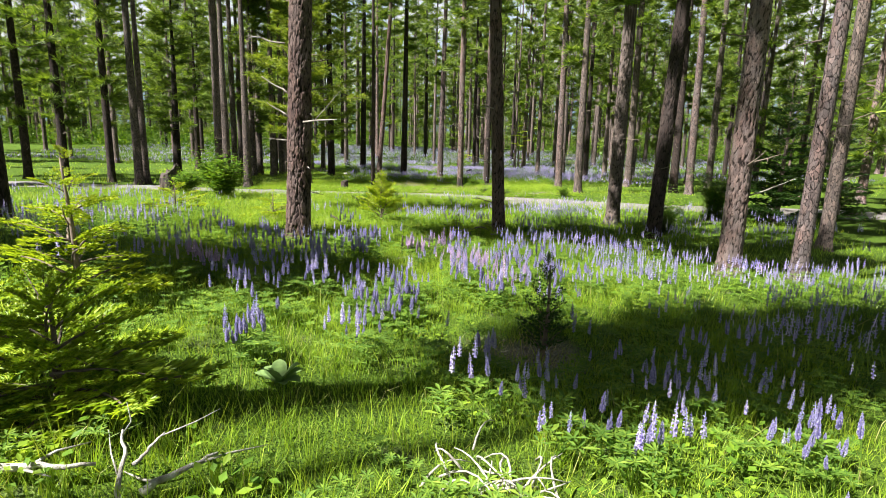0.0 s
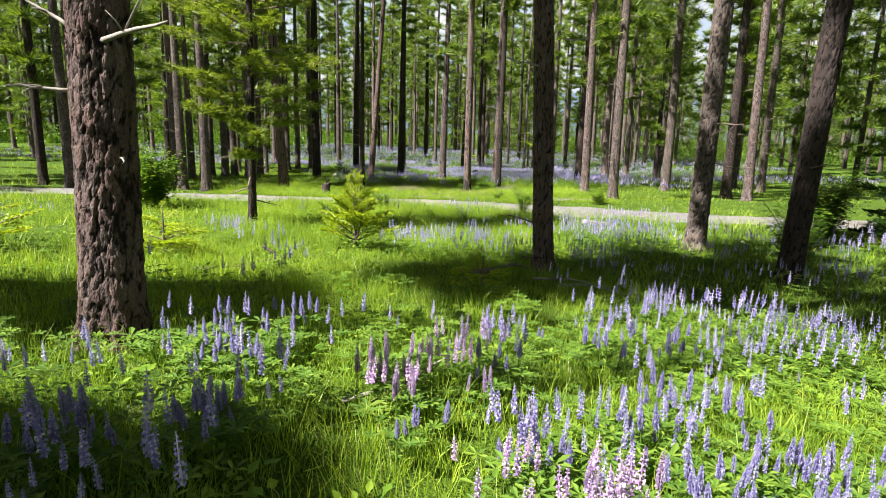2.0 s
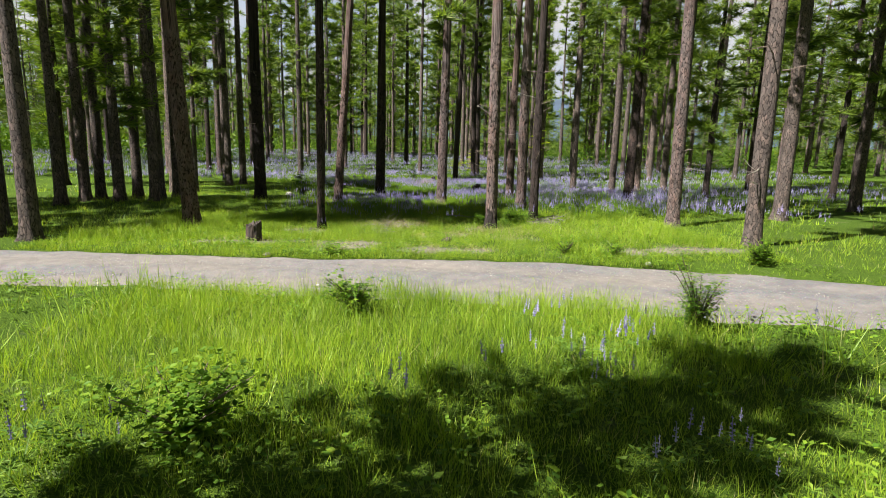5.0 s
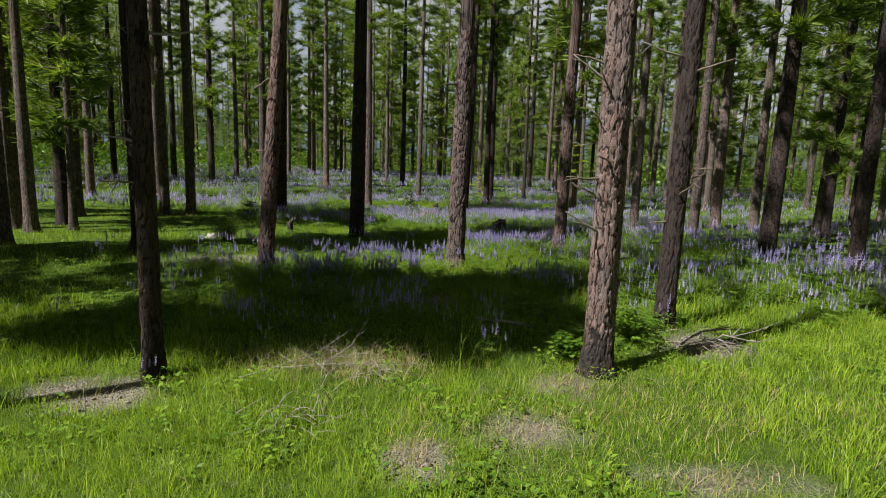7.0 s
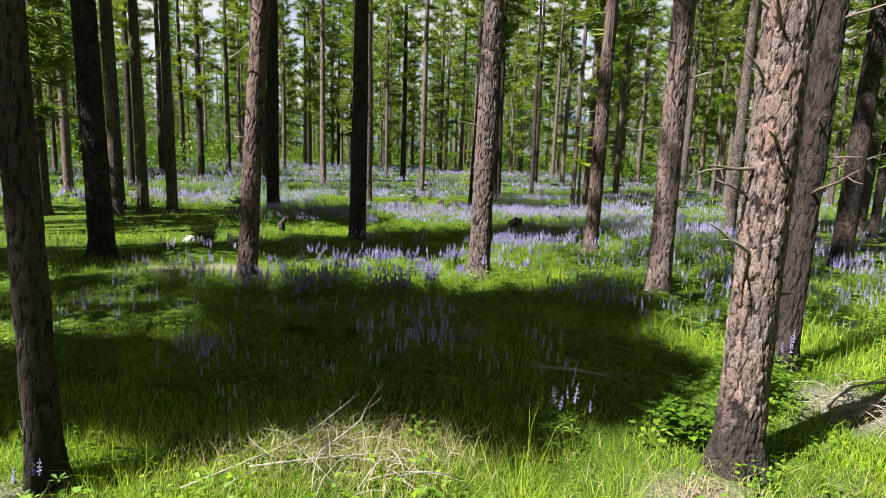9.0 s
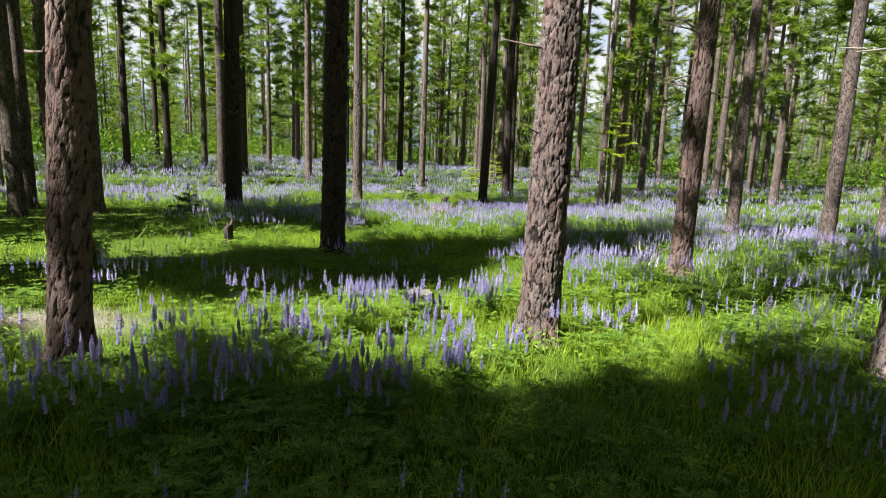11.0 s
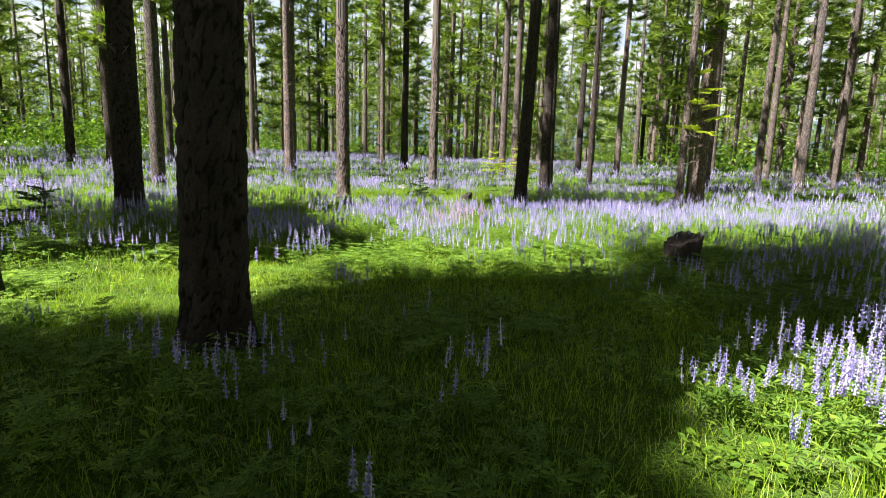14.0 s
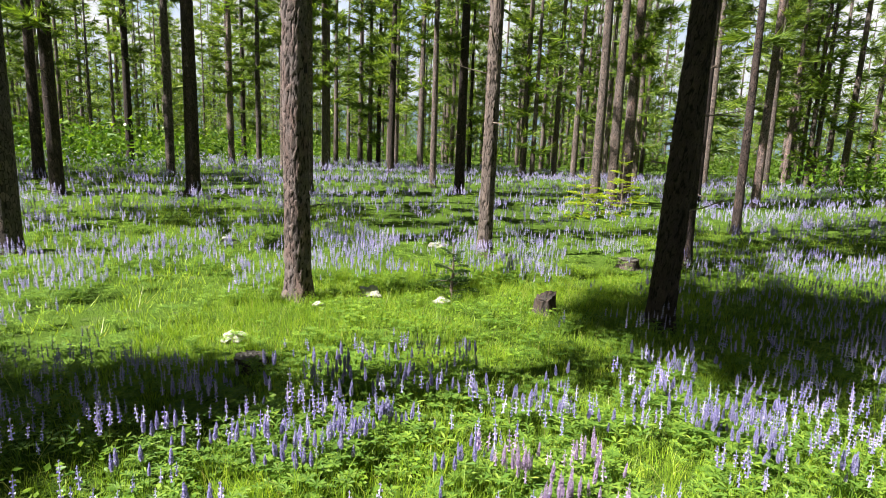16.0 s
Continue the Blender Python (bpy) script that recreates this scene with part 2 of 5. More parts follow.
def plain_mix(name, a, b, scale, rough=0.8, relief=0.01, stretch=(1, 1, 1)):
    m, nt, bsdf, out = node_material(name)
    n1, n2 = tex(nt, "noise", scale, 5.0, stretch=stretch), tex(nt, "noise", scale * 7, 5.0, stretch=stretch)
    col = mixed(nt, ramp(nt, n1, ((0.35, (0, 0, 0)), (0.65, (1, 1, 1)))), a, b)
    col = mixed(nt, 0.5, col, ramp(nt, n2, ((0.3, (0.55, 0.55, 0.55)), (0.7, (1.3, 1.3, 1.3)))), "MULTIPLY")
    nt.links.new(col, bsdf.inputs["Base Color"])
    bsdf.inputs["Roughness"].default_value = rough
    bump(nt, bsdf, n2, 0.7, relief)
    return m


GRASS = leafy("grass_blade", ((0.0, (0.165, 0.29, 0.026)), (0.4, (0.24, 0.39, 0.034)), (0.8, (0.315, 0.45, 0.042)), (0.95, (0.39, 0.48, 0.06)), (1.0, (0.48, 0.45, 0.24))), (1.12, 1.1, 0.6), 0.45, 0.5)
FORB = leafy("forb_leaf", ((0.0, (0.08, 0.18, 0.02)), (0.5, (0.14, 0.26, 0.025)), (1.0, (0.23, 0.34, 0.03))), (1.1, 1.15, 0.5), 0.5, 0.9)
LUPINE_LEAF = leafy("lupine_leaf", ((0.0, (0.085, 0.18, 0.03)), (0.6, (0.15, 0.265, 0.038)), (1.0, (0.24, 0.35, 0.05))), (1.1, 1.15, 0.6), 0.5, 0.9)
PETAL = leafy("lupine_petal", ((0.0, (0.25, 0.22, 0.58)), (0.4, (0.40, 0.37, 0.74)), (0.8, (0.54, 0.505, 0.82)), (1.0, (0.74, 0.715, 0.90))), (1.0, 0.95, 1.05), 0.6, 1.1)
PETAL_PINK = leafy("lupine_petal_pink", ((0.0, (0.42, 0.29, 0.60)), (0.6, (0.60, 0.45, 0.75)), (1.0, (0.80, 0.70, 0.87))), (1.0, 0.95, 1.05), 0.6, 1.1)
NEEDLE = leafy("pine_needle", ((0.0, (0.045, 0.085, 0.018)), (0.45, (0.115, 0.19, 0.028)), (0.85, (0.20, 0.295, 0.040)), (1.0, (0.30, 0.38, 0.06))), (1.1, 1.1, 0.5), 0.5, 0.45)
YOUNG_NEEDLE = leafy("young_pine_needle", ((0.0, (0.09, 0.14, 0.02)), (0.5, (0.18, 0.25, 0.03)), (1.0, (0.30, 0.36, 0.05))), (1.1, 1.1, 0.5), 0.5, 0.8)
FIR_TIP = leafy("young_fir_needle", ((0.0, (0.20, 0.32, 0.02)), (0.5, (0.36, 0.48, 0.025)), (1.0, (0.52, 0.60, 0.05))), (1.15, 1.1, 0.5), 0.45, 2.5)
FIR_GREEN = leafy("fir_shoot", ((0.0, (0.17, 0.30, 0.03)), (0.5, (0.32, 0.45, 0.035)), (1.0, (0.48, 0.58, 0.06))), (1.1, 1.1, 0.5), 0.45, 2.5)
FIR_DARK = leafy("fir_needle", ((0.0, (0.02, 0.055, 0.015)), (0.6, (0.04, 0.095, 0.02)), (1.0, (0.08, 0.15, 0.03))), (1.1, 1.1, 0.6), 0.5, 1.0)
SHRUB_LEAF = leafy("shrub_leaf", ((0.0, (0.04, 0.11, 0.012)), (0.6, (0.10, 0.20, 0.018)), (1.0, (0.20, 0.32, 0.03))), (1.15, 1.1, 0.5), 0.4, 1.0)
MULLEIN_LEAF = leafy("mullein_leaf", ((0.0, (0.16, 0.27, 0.10)), (1.0, (0.24, 0.36, 0.14))), (1.0, 1.05, 0.7), 0.8, 6.0)
STRAW = leafy("dry_grass", ((0.0, (0.30, 0.25, 0.14)), (1.0, (0.50, 0.44, 0.30))), (1.0, 0.95, 0.8), 0.7, 2.0)
BARK_TONES = {"red": ((0.176, 0.147, 0.142), (0.168, 0.120, 0.110), (0.016, 0.012, 0.011), 1.1), "brown": ((0.150, 0.112, 0.103), (0.115, 0.076, 0.068), (0.015, 0.011, 0.010), 0.9), "grey": ((0.150, 0.126, 0.116), (0.115, 0.094, 0.085), (0.022, 0.018, 0.016), 1.1),
              # dark: also puts the shade on some trunks into their bark colour
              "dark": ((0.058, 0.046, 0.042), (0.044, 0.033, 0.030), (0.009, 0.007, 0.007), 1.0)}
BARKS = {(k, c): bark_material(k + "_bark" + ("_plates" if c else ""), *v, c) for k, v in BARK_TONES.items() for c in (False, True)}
LICHEN = plain_mix("lichened_wood", (0.42, 0.41, 0.38), (0.20, 0.18, 0.16), 22, 0.85, 0.008)
DEADWOOD = plain_mix("bleached_wood", (0.27, 0.245, 0.215), (0.17, 0.15, 0.132), 9, 0.8, 0.006, (1, 1, 1))
TWIG = plain_mix("twig_bark", (0.16, 0.12, 0.095), (0.09, 0.07, 0.06), 12, 0.85, 0.005)
CHAR = plain_mix("charred_wood", (0.016, 0.015, 0.014), (0.062, 0.042, 0.034), 14, 0.85, 0.015, (1, 1, 0.4))
CUT_WOOD = plain_mix("weathered_cut_wood", (0.19, 0.175, 0.16), (0.10, 0.09, 0.082), 14, 0.9, 0.02)
CLOD = plain_mix("dry_soil_clod", (0.21, 0.185, 0.16), (0.13, 0.112, 0.095), 14, 0.95, 0.01)
STONE = plain_mix("field_stone", (0.36, 0.34, 0.31), (0.24, 0.225, 0.21), 9, 0.9, 0.01)


def ground_material():
    m, nt, bsdf, out = node_material("forest_floor")
    big, mid, small = tex(nt, "noise", 0.55, 4.0), tex(nt, "noise", 3.2, 5.0), tex(nt, "noise", 55, 7.0)
    green = ramp(nt, small, ((0.25, (0.018, 0.04, 0.006)), (0.5, (0.06, 0.11, 0.012)), (0.8, (0.13, 0.19, 0.02))))
    litter = ramp(nt, small, ((0.25, (0.045, 0.038, 0.028)), (0.5, (0.22, 0.20, 0.172)), (0.8, (0.42, 0.39, 0.35))))
    at = nt.nodes.new("ShaderNodeAttribute")
    at.attribute_name = "bare"
    some = ramp(nt, mid, ((0.6, (0, 0, 0)), (0.8, (0.35, 0.35, 0.35))))
    fac = mixed(nt, 1.0, some, at.outputs["Color"], "ADD")
    col = mixed(nt, fac, green, litter)
    col = mixed(nt, 0.5, col, ramp(nt, big, ((0.3, (0.7, 0.75, 0.7)), (0.7, (1.25, 1.2, 1.1)))), "MULTIPLY")
    nt.links.new(col, bsdf.inputs["Base Color"])
    bsdf.inputs["Roughness"].default_value = 0.95
    bsdf.inputs["Specular IOR Level"].default_value = 0.1
    bump(nt, bsdf, small, 1.0, 0.06)
    return m


def road_material():
    m, nt, bsdf, out = node_material("road_gravel")
    stones = tex(nt, "voronoi", 55, out="Color")
    fine, wide = tex(nt, "noise", 130, 5.0), tex(nt, "noise", 0.9, 4.0, stretch=(0.35, 1.6, 1))
    col = mixed(nt, 0.25, ramp(nt, fine, ((0.3, (0.085, 0.083, 0.087)), (0.7, (0.19, 0.185, 0.19)))), stones, "OVERLAY")
    col = mixed(nt, ramp(nt, wide, ((0.38, (0, 0, 0)), (0.62, (0.75, 0.75, 0.75)))), col, (0.190, 0.168, 0.150))
    col = mixed(nt, 0.6, col, ramp(nt, tex(nt, "noise", 5.0, 6.0), ((0.3, (0.62, 0.62, 0.64)), (0.7, (1.25, 1.23, 1.2)))), "MULTIPLY")
    nt.links.new(col, bsdf.inputs["Base Color"])
    bsdf.inputs["Roughness"].default_value = 0.92
    bump(nt, bsdf, fine, 0.8, 0.02)
    return m


# ---- ground ----
def graded(inner, step, outer, k):
    """Coordinates with an even step inside and a growing one outside."""
    a, b = inner
    v = list(np.arange(a, b + 1e-6, step))
    s = step
    while v[-1] < outer[1]:
        s *= k
        v.append(v[-1] + s)
    s = step
    while v[0] > outer[0]:
        s *= k
        v.insert(0, v[0] - s)
    return np.array(v)


gx, gy = graded((-9, 9), 0.2, (-900, 900), 1.13), graded((-6, 52), 0.2, (-300, 1500), 1.13)
GX, GY = np.meshgrid(gx, gy)
GZ = ground_z(GX, GY)
near_floor = (np.abs(GX) < 12) & (GY < 55)
GZ = GZ + np.where(near_floor, 0.035 * (vnoise(np.stack([GX, GY], -1) * 4.3) - 0.5), 0)
e1, e2 = road_edges(GX)
GZ = np.where((GY > e1 - 0.1) & (GY < e2 + 0.1), GZ - 0.09, GZ)
nx = len(gx)
ii = (np.arange(len(gy) - 1)[:, None] * nx + np.arange(nx - 1)[None]).ravel()
ground_me = tri_mesh("ground", np.stack([GX, GY, GZ], -1).reshape(-1, 3), np.stack([ii, ii + 1, ii + nx + 1, ii + nx], -1), ground_material(), True)
attr = ground_me.attributes.new("bare", "FLOAT", "POINT")
attr.data.foreach_set("value", bare(GX, GY).ravel().astype(np.float32))
tagged(new("ground", ground_me), "grassy forest floor with needle litter and bare soil", "ground", kind="structure")

rx = np.arange(-60, 60.01, 0.12)
ra, rb = road_edges(rx)
rt = np.linspace(0, 1, 25)
RX = np.repeat(rx[:, None], 25, 1)
RY = ra[:, None] + (rb - ra)[:, None] * rt[None]
crown_up = 0.05 * np.sin(np.pi * rt)[None] + 0.012 * (vnoise(np.stack([RX, RY], -1) * 5) - 0.5) - 0.035 * np.exp(-(((rt - 0.3) / 0.09) ** 2))[None] - 0.035 * np.exp(-(((rt - 0.72) / 0.09) ** 2))[None]
RZ = ground_z(RX, RY) - 0.035 + crown_up + np.where((rt == 0) | (rt == 1), -0.06, 0.0)[None]
ii = (np.arange(len(rx) - 1)[:, None] * 25 + np.arange(24)[None]).ravel()
tagged(new("road", tri_mesh("road", np.stack([RX, RY, RZ], -1).reshape(-1, 3), np.stack([ii, ii + 25, ii + 26, ii + 1], -1), road_material(), True)),
       "pale grey gravel forest track with soft edges", "road", kind="structure")


# ---- trees ----
def trunk_mesh(d, height, lean, seed, material, fine, soot=0.0):
    """A tapering trunk with a flared foot; fine: bark plates in relief up to the height that is seen close by."""
    r = np.random.default_rng(seed)
    if fine:
        segs = 116 if fine > 1 else 68
        zs = np.concatenate([np.arange(-0.25, 4.6, 0.02 if fine > 1 else 0.036), np.linspace(4.7, height, 16)])
    else:
        segs = 18
        zs = np.concatenate([np.array([-0.25, 0, 0.12, 0.3, 0.6, 1.0]), np.linspace(1.6, height, 22)])
    a = np.arange(segs) * 2 * np.pi / segs + np.pi / 2
    A, Z = np.meshgrid(a, zs)
    rad = 0.5 * d * (1 - 0.93 * np.clip(Z / height, 0, 1) ** 1.15)
    foot = np.exp(-np.clip(Z, 0, 9) / 0.16)
    ph = r.random(4) * 6.28
    rad = rad * (1 + 0.42 * foot * (1 + 0.5 * np.sin(3 * A + ph[0]) + 0.35 * np.sin(5 * A + ph[1])))
    rad = rad * (1 + 0.035 * np.sin(2 * A + ph[2] + Z * 0.4) + 0.02 * np.sin(5 * A + ph[3] - Z))
    if fine:
        wrap = max(8, int(round(np.pi * d / 0.062)))
        u = (A - np.pi / 2) / (2 * np.pi) * wrap
        wob = 0.5 * (vnoise(np.stack([u * 1.1, Z * 8, u * 0 + seed], -1)) - 0.5) + 0.5 * (vnoise(np.stack([u * 4, Z * 28, u * 0 + seed], -1)) - 0.5)
        wob_z = 0.5 * (vnoise(np.stack([u * 1.3, Z * 9, u * 0 + seed + 17], -1)) - 0.5) + 0.4 * (vnoise(np.stack([u * 5, Z * 30, u * 0 + seed + 31], -1)) - 0.5)
        edge, val = plates(u + wob, Z / 0.16 + seed * 3.3 + wob_z, wrap)
        edge2, val2 = plates(u * 2.0 + wob, Z / 0.055 + seed * 5.1, wrap * 2)
        rise = np.clip(edge / 0.20, 0, 1) ** 0.6
        rad = rad + d * (0.060 * rise * (0.5 + 0.5 * val) + 0.022 * np.clip(edge2 / 0.35, 0, 1) * (0.4 + val2) - 0.066)
        rad = rad + d * 0.022 * (vnoise(np.stack([np.cos(A) * 14, np.sin(A) * 14, Z * 20], -1)) - 0.5)
    bend = 0.02 * np.sin(Z * 0.23 + ph[0]) * np.clip(Z / 4, 0, 1)
    X = np.cos(A) * rad + lean[0] * Z + bend
    Y = np.sin(A) * rad + lean[1] * Z
    n = len(zs)
    i = (np.arange(n - 1)[:, None] * segs + np.arange(segs)[None])
    j = (np.arange(n - 1)[:, None] * segs + (np.arange(segs)[None] + 1) % segs)
    f = np.stack([i, j, j + segs, i + segs], -1).reshape(-1, 4)
    me = tri_mesh("trunk", np.stack([X, Y, Z], -1).reshape(-1, 3), f, material, True)
    if fine:
        burn = np.clip((0.50 - Z + 0.5 * (vnoise(np.stack([np.cos(A) * 3, np.sin(A) * 3, Z * 3 + seed], -1)) - 0.5)) * 5, 0, 1) * soot
        for key, val in (("soot", burn), ("furrow", np.clip(edge / 0.34, 0, 1)), ("plate_tone", 0.62 * val + 0.38 * val2)):
            at = me.attributes.new(key, "FLOAT", "POINT")
            at.data.foreach_set("value", np.asarray(val, np.float32).ravel())
    return me


def tuft_template(seed, blades, length, width, flat=0.42):
    """A spray of needles pointing along +x and a little upward."""
    r = np.random.default_rng(seed)
    v, f = [], []
    for k in range(blades):
        yaw, up = r.normal(0, 0.72), r.normal(0.15, flat)
        way = np.array([math.cos(yaw) * math.cos(up), math.sin(yaw) * math.cos(up), math.sin(up)])
        side = np.cross(way, r.normal(size=3))
        side *= width / (np.linalg.norm(side) + 1e-6)
        ln = length * r.uniform(0.6, 1.15)
        o = way * ln * 0.05
        n = len(v)
        v += [o - side * 0.9, o + side * 0.9, o + way * ln]
        f.append((n, n + 1, n + 2))
    return np.array(v), np.array(f)


def crown_pair(seed, low, height, reach, limbs, tufts, blades, size, lean=(0, 0), flat=0.0):
    """Limbs and needle sprays of a conifer between two heights: two pairs of arrays."""
    r = np.random.default_rng(seed)
    wood, spots, yaws, sizes = [], [], [], []
    for k in range(limbs):
        t = (k + r.random()) / limbs
        z = low + (height - low) * t ** 0.9
        ln = reach * (0.35 + 0.65 * (1 - t) ** 0.7) * r.uniform(0.55, 1.15) * (0.6 + 0.4 * min(1, t * 6))
        a = r.random() * 2 * np.pi
        rise = r.uniform(-0.35, 0.25) * (1 - flat) - 0.1 + 0.5 * t
        s = np.linspace(0, 1, 5)
        px = np.cos(a) * ln * s
        py = np.sin(a) * ln * s
        pz = z + ln * (rise * s + (0.18 if t < 0.6 else 0) * s * s)
        pts = np.stack([px + lean[0] * pz, py + lean[1] * pz, pz], -1)
        wood.append(tube(pts[[0, 2, 4]], (0.006 + 0.011 * ln, 0.004 + 0.006 * ln, 0.003), 3, False))
        for q in range(tufts):
            w = 0.22 + 0.78 * (q + r.random()) / tufts
            p = np.array([np.interp(w, s, pts[:, c]) for c in range(3)])
            off = r.uniform(-1, 1) * 0.34 * ln * (1.08 - w) * 0.9
            p += np.array([-np.sin(a) * off, np.cos(a) * off, r.uniform(-0.06, 0.08)])
            spots.append(p)
            yaws.append(a + np.sign(off) * r.uniform(0.2, 0.9))
            sizes.append(size * r.uniform(0.75, 1.3))
    spots, yaws, sizes = np.array(spots), np.array(yaws), np.array(sizes)
    temp = [tuft_template(seed * 7 + k, int(blades * 1.5), 0.32, 0.0165) for k in range(3)]
    which = r.integers(0, 3, len(spots))
    leaves = join([spread(temp[k], spots[which == k], yaws[which == k], sizes[which == k]) for k in range(3)])
    return join(wood), leaves


# tuft, wisp, sprig, bud and crest are crowns shaped for the shade they throw
CROWNS = {}
for key, (low, height, reach, limbs, tufts, blades, size) in {
        "high": (7.5, 23, 1.45, 50, 11, 10, 1.35), "mid": (4.6, 21, 1.5, 58, 11, 10, 1.35), "low": (2.6, 19, 1.7, 68, 11, 10, 1.4),
        "high2": (8.4, 24, 1.6, 50, 11, 10, 1.4), "mid2": (5.4, 22, 1.4, 54, 11, 10, 1.35), "thin": (9.0, 22, 1.0, 30, 8, 10, 1.2),
        "fill": (4.2, 22, 2.1, 60, 10, 9, 1.8), "fill2": (1.6, 21, 2.2, 70, 10, 9, 1.8), "tuft": (9.0, 15, 2.0, 44, 12, 10, 1.8), "short": (2.6, 10.5, 1.6, 50, 10, 10, 1.35), "wisp": (11.6, 13.2, 0.8, 34, 18, 10, 1.5), "sprig": (19, 21.5, 1.15, 30, 16, 10, 1.7), "bud": (11.4, 13.6, 1.25, 36, 16, 10, 1.7), "crest": (18, 22, 1.9, 38, 12, 10, 1.8)}.items():
    w, l = crown_pair(len(CROWNS) * 11 + 3, low, height, reach, limbs, tufts, blades, size)
    CROWNS[key] = (tri_mesh("branchwork", *w, TWIG), tri_mesh("needles", *l, NEEDLE), height)

PLAIN_TRUNKS = {}


def dead_branch(parent, z, side, length, d, seed, pale=False, rise=0.1, fork=True):
    """A bare broken branch that sticks out of a trunk at a height, to a side given in degrees from +x."""
    r = np.random.default_rng(seed)
    a = radians(side)
    s = np.linspace(0, 1, 6)
    way = np.array([math.cos(a), math.sin(a), rise])
    pts = s[:, None] * way * length + np.cumsum(r.normal(0, 0.018 * length, (6, 3)), 0) * (s[:, None] > 0)
    pts = pts + way / np.linalg.norm(way) * d * 0.36
    pcs = [tube(pts, np.linspace(0.016, 0.005, 6) * (0.7 + 0.5 * length), 6)]
    for k in range(r.integers(1, 4) if fork else 0):
        b = pts[r.integers(2, 5)]
        e = b + (way + r.normal(0, 0.6, 3)) * length * r.uniform(0.15, 0.35)
        pcs.append(tube([b, (b + e) / 2 + r.normal(0, 0.01, 3), e], (0.007, 0.005, 0.002), 4))
    part("dead_branch", tri_mesh("dead_branch", *join(pcs), DEADWOOD if pale else TWIG, True), parent, "bare bleached branch" if pale else "", pose(0, 0, z))


tree_count = 0


def pine(x, y, d, lean=0.0, crown="mid", bark="red", fine=False, snags=0, soot=0.0):
    """A pine on the forest floor: trunk, limbs, needles and bare snags."""
    global tree_count
    tree_count += 1
    r = np.random.default_rng(1000 + tree_count)
    z = float(ground_z(x, y)) - 0.03
    words = {"red": "tall pine with flaking reddish plated bark", "grey": "slender pine with grey scaly bark", "dark": "tall pine with dark bark", "brown": "tall pine with dark red-brown furrowed bark"}[bark]
    tail = {"high": " and a high crown", "high2": " and a high wide crown", "mid": " and green boughs", "mid2": " and green boughs", "low": " and boughs hanging low", "thin": " and a thin high crown", "tuft": " and a short shade-casting crown", "short": " and low soft boughs", "bud": " and a small shade-casting crown", "sprig": " and a thin shade-casting top", "wisp": " and a narrow shade-casting crown", "crest": " and a high shade-casting crown",
            "fill": " and dense boughs", "fill2": " and dense low boughs"}[crown]
    ob = thing("pine_tree", pose(x, y, z, 0, 0, 0), words + tail, "tree", "pines of the forest")
    mat = BARKS[bark, fine > 0]
    limbs, needles, top = CROWNS[crown]
    if fine:
        part("trunk", trunk_mesh(d, top, (lean, 0), tree_count, mat, fine, soot), ob)
    else:
        key = (round(d / 0.06), bark, crown, tree_count % 2)
        if key not in PLAIN_TRUNKS:
            PLAIN_TRUNKS[key] = trunk_mesh(round(d / 0.06) * 0.06, top, (0, 0), 50 + len(PLAIN_TRUNKS), mat, False)
        tk = part("trunk", PLAIN_TRUNKS[key], ob)
        k = d / (round(d / 0.06) * 0.06)
        tk.matrix_basis = Matrix(((k, 0, lean, 0), (0, k, 0, 0), (0, 0, 1, 0), (0, 0, 0, 1)))
    turn = r.uniform(0, 360)
    shear = Matrix(((1, 0, lean, 0), (0, 1, 0, 0), (0, 0, 1, 0), (0, 0, 0, 1)))
    tagged(part("branchwork", limbs, ob), kind="stuff").matrix_basis = shear @ pose(0, 0, 0, 0, 0, turn)
    tagged(part("needles", needles, ob), kind="stuff").matrix_basis = shear @ pose(0, 0, 0, 0, 0, turn)
    for k in range(snags):
        h = r.uniform(1.2, 4.5)
        dead_branch(ob, h, r.uniform(150, 390), r.uniform(0.2, 0.6), d, tree_count * 20 + k, r.random() < 0.15, r.uniform(-0.2, 0.5))
        ob.children[-1].location.x = lean * h
    return ob


# stand before the track
t1 = pine(-1.94, 3.55, 0.33, 0.038, "high", "brown", 2)
for h, side, ln, ri in ((1.72, -38, 0.74, 0.06), (2.05, 160, 0.45, 0.55), (1.75, 172, 0.32, 0.55), (1.46, 178, 0.32, 0.15), (2.75, 175, 0.5, 0.1), (1.1, -30, 0.12, 0.1), (3.3, 20, 0.5, 0.3)):
    dead_branch(t1, h, side, ln, 0.33, int(h * 100), True, ri)
t2 = pine(1.40, 7.77, 0.285, -0.060, "mid", "brown", True)
for h, side, ln, ri in ((1.45, 165, 0.5, 0.4), (2.2, 170, 0.3, -0.4), (0.62, 160, 0.45, 0.25), (0.2, 170, 0.2, 0.1), (2.6, 200, 0.6, 0.25), (3.0, 30, 0.4, 0.2)):
    dead_branch(t2, h, side, ln, 0.27, int(h * 100) + 7, h > 1, ri)
pine(4.78, 10.74, 0.38, -0.001, "mid2", "grey", True, 3)
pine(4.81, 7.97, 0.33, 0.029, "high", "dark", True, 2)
pine(4.75, 4.35, 0.345, -0.005, "high2", "red", True, 5)
pine(5.85, 4.45, 0.255, 0.035, "high", "red", False, 4)
pine(8.66, 7.85, 0.28, -0.001, "high2", "grey", False, 9)
pine(-6.05, 3.4, 0.30, 0.0, "tuft", "dark", False, 2)
# invented pines, mostly out of view, added only to throw shade on the lane
for wx in (-13.8, -12.7, -11.7, -10.9, -10.4):
    pine(wx, -3.1 - 0.1 * (wx + 11.2), 0.30, 0.0, "wisp", "grey", False, 0)
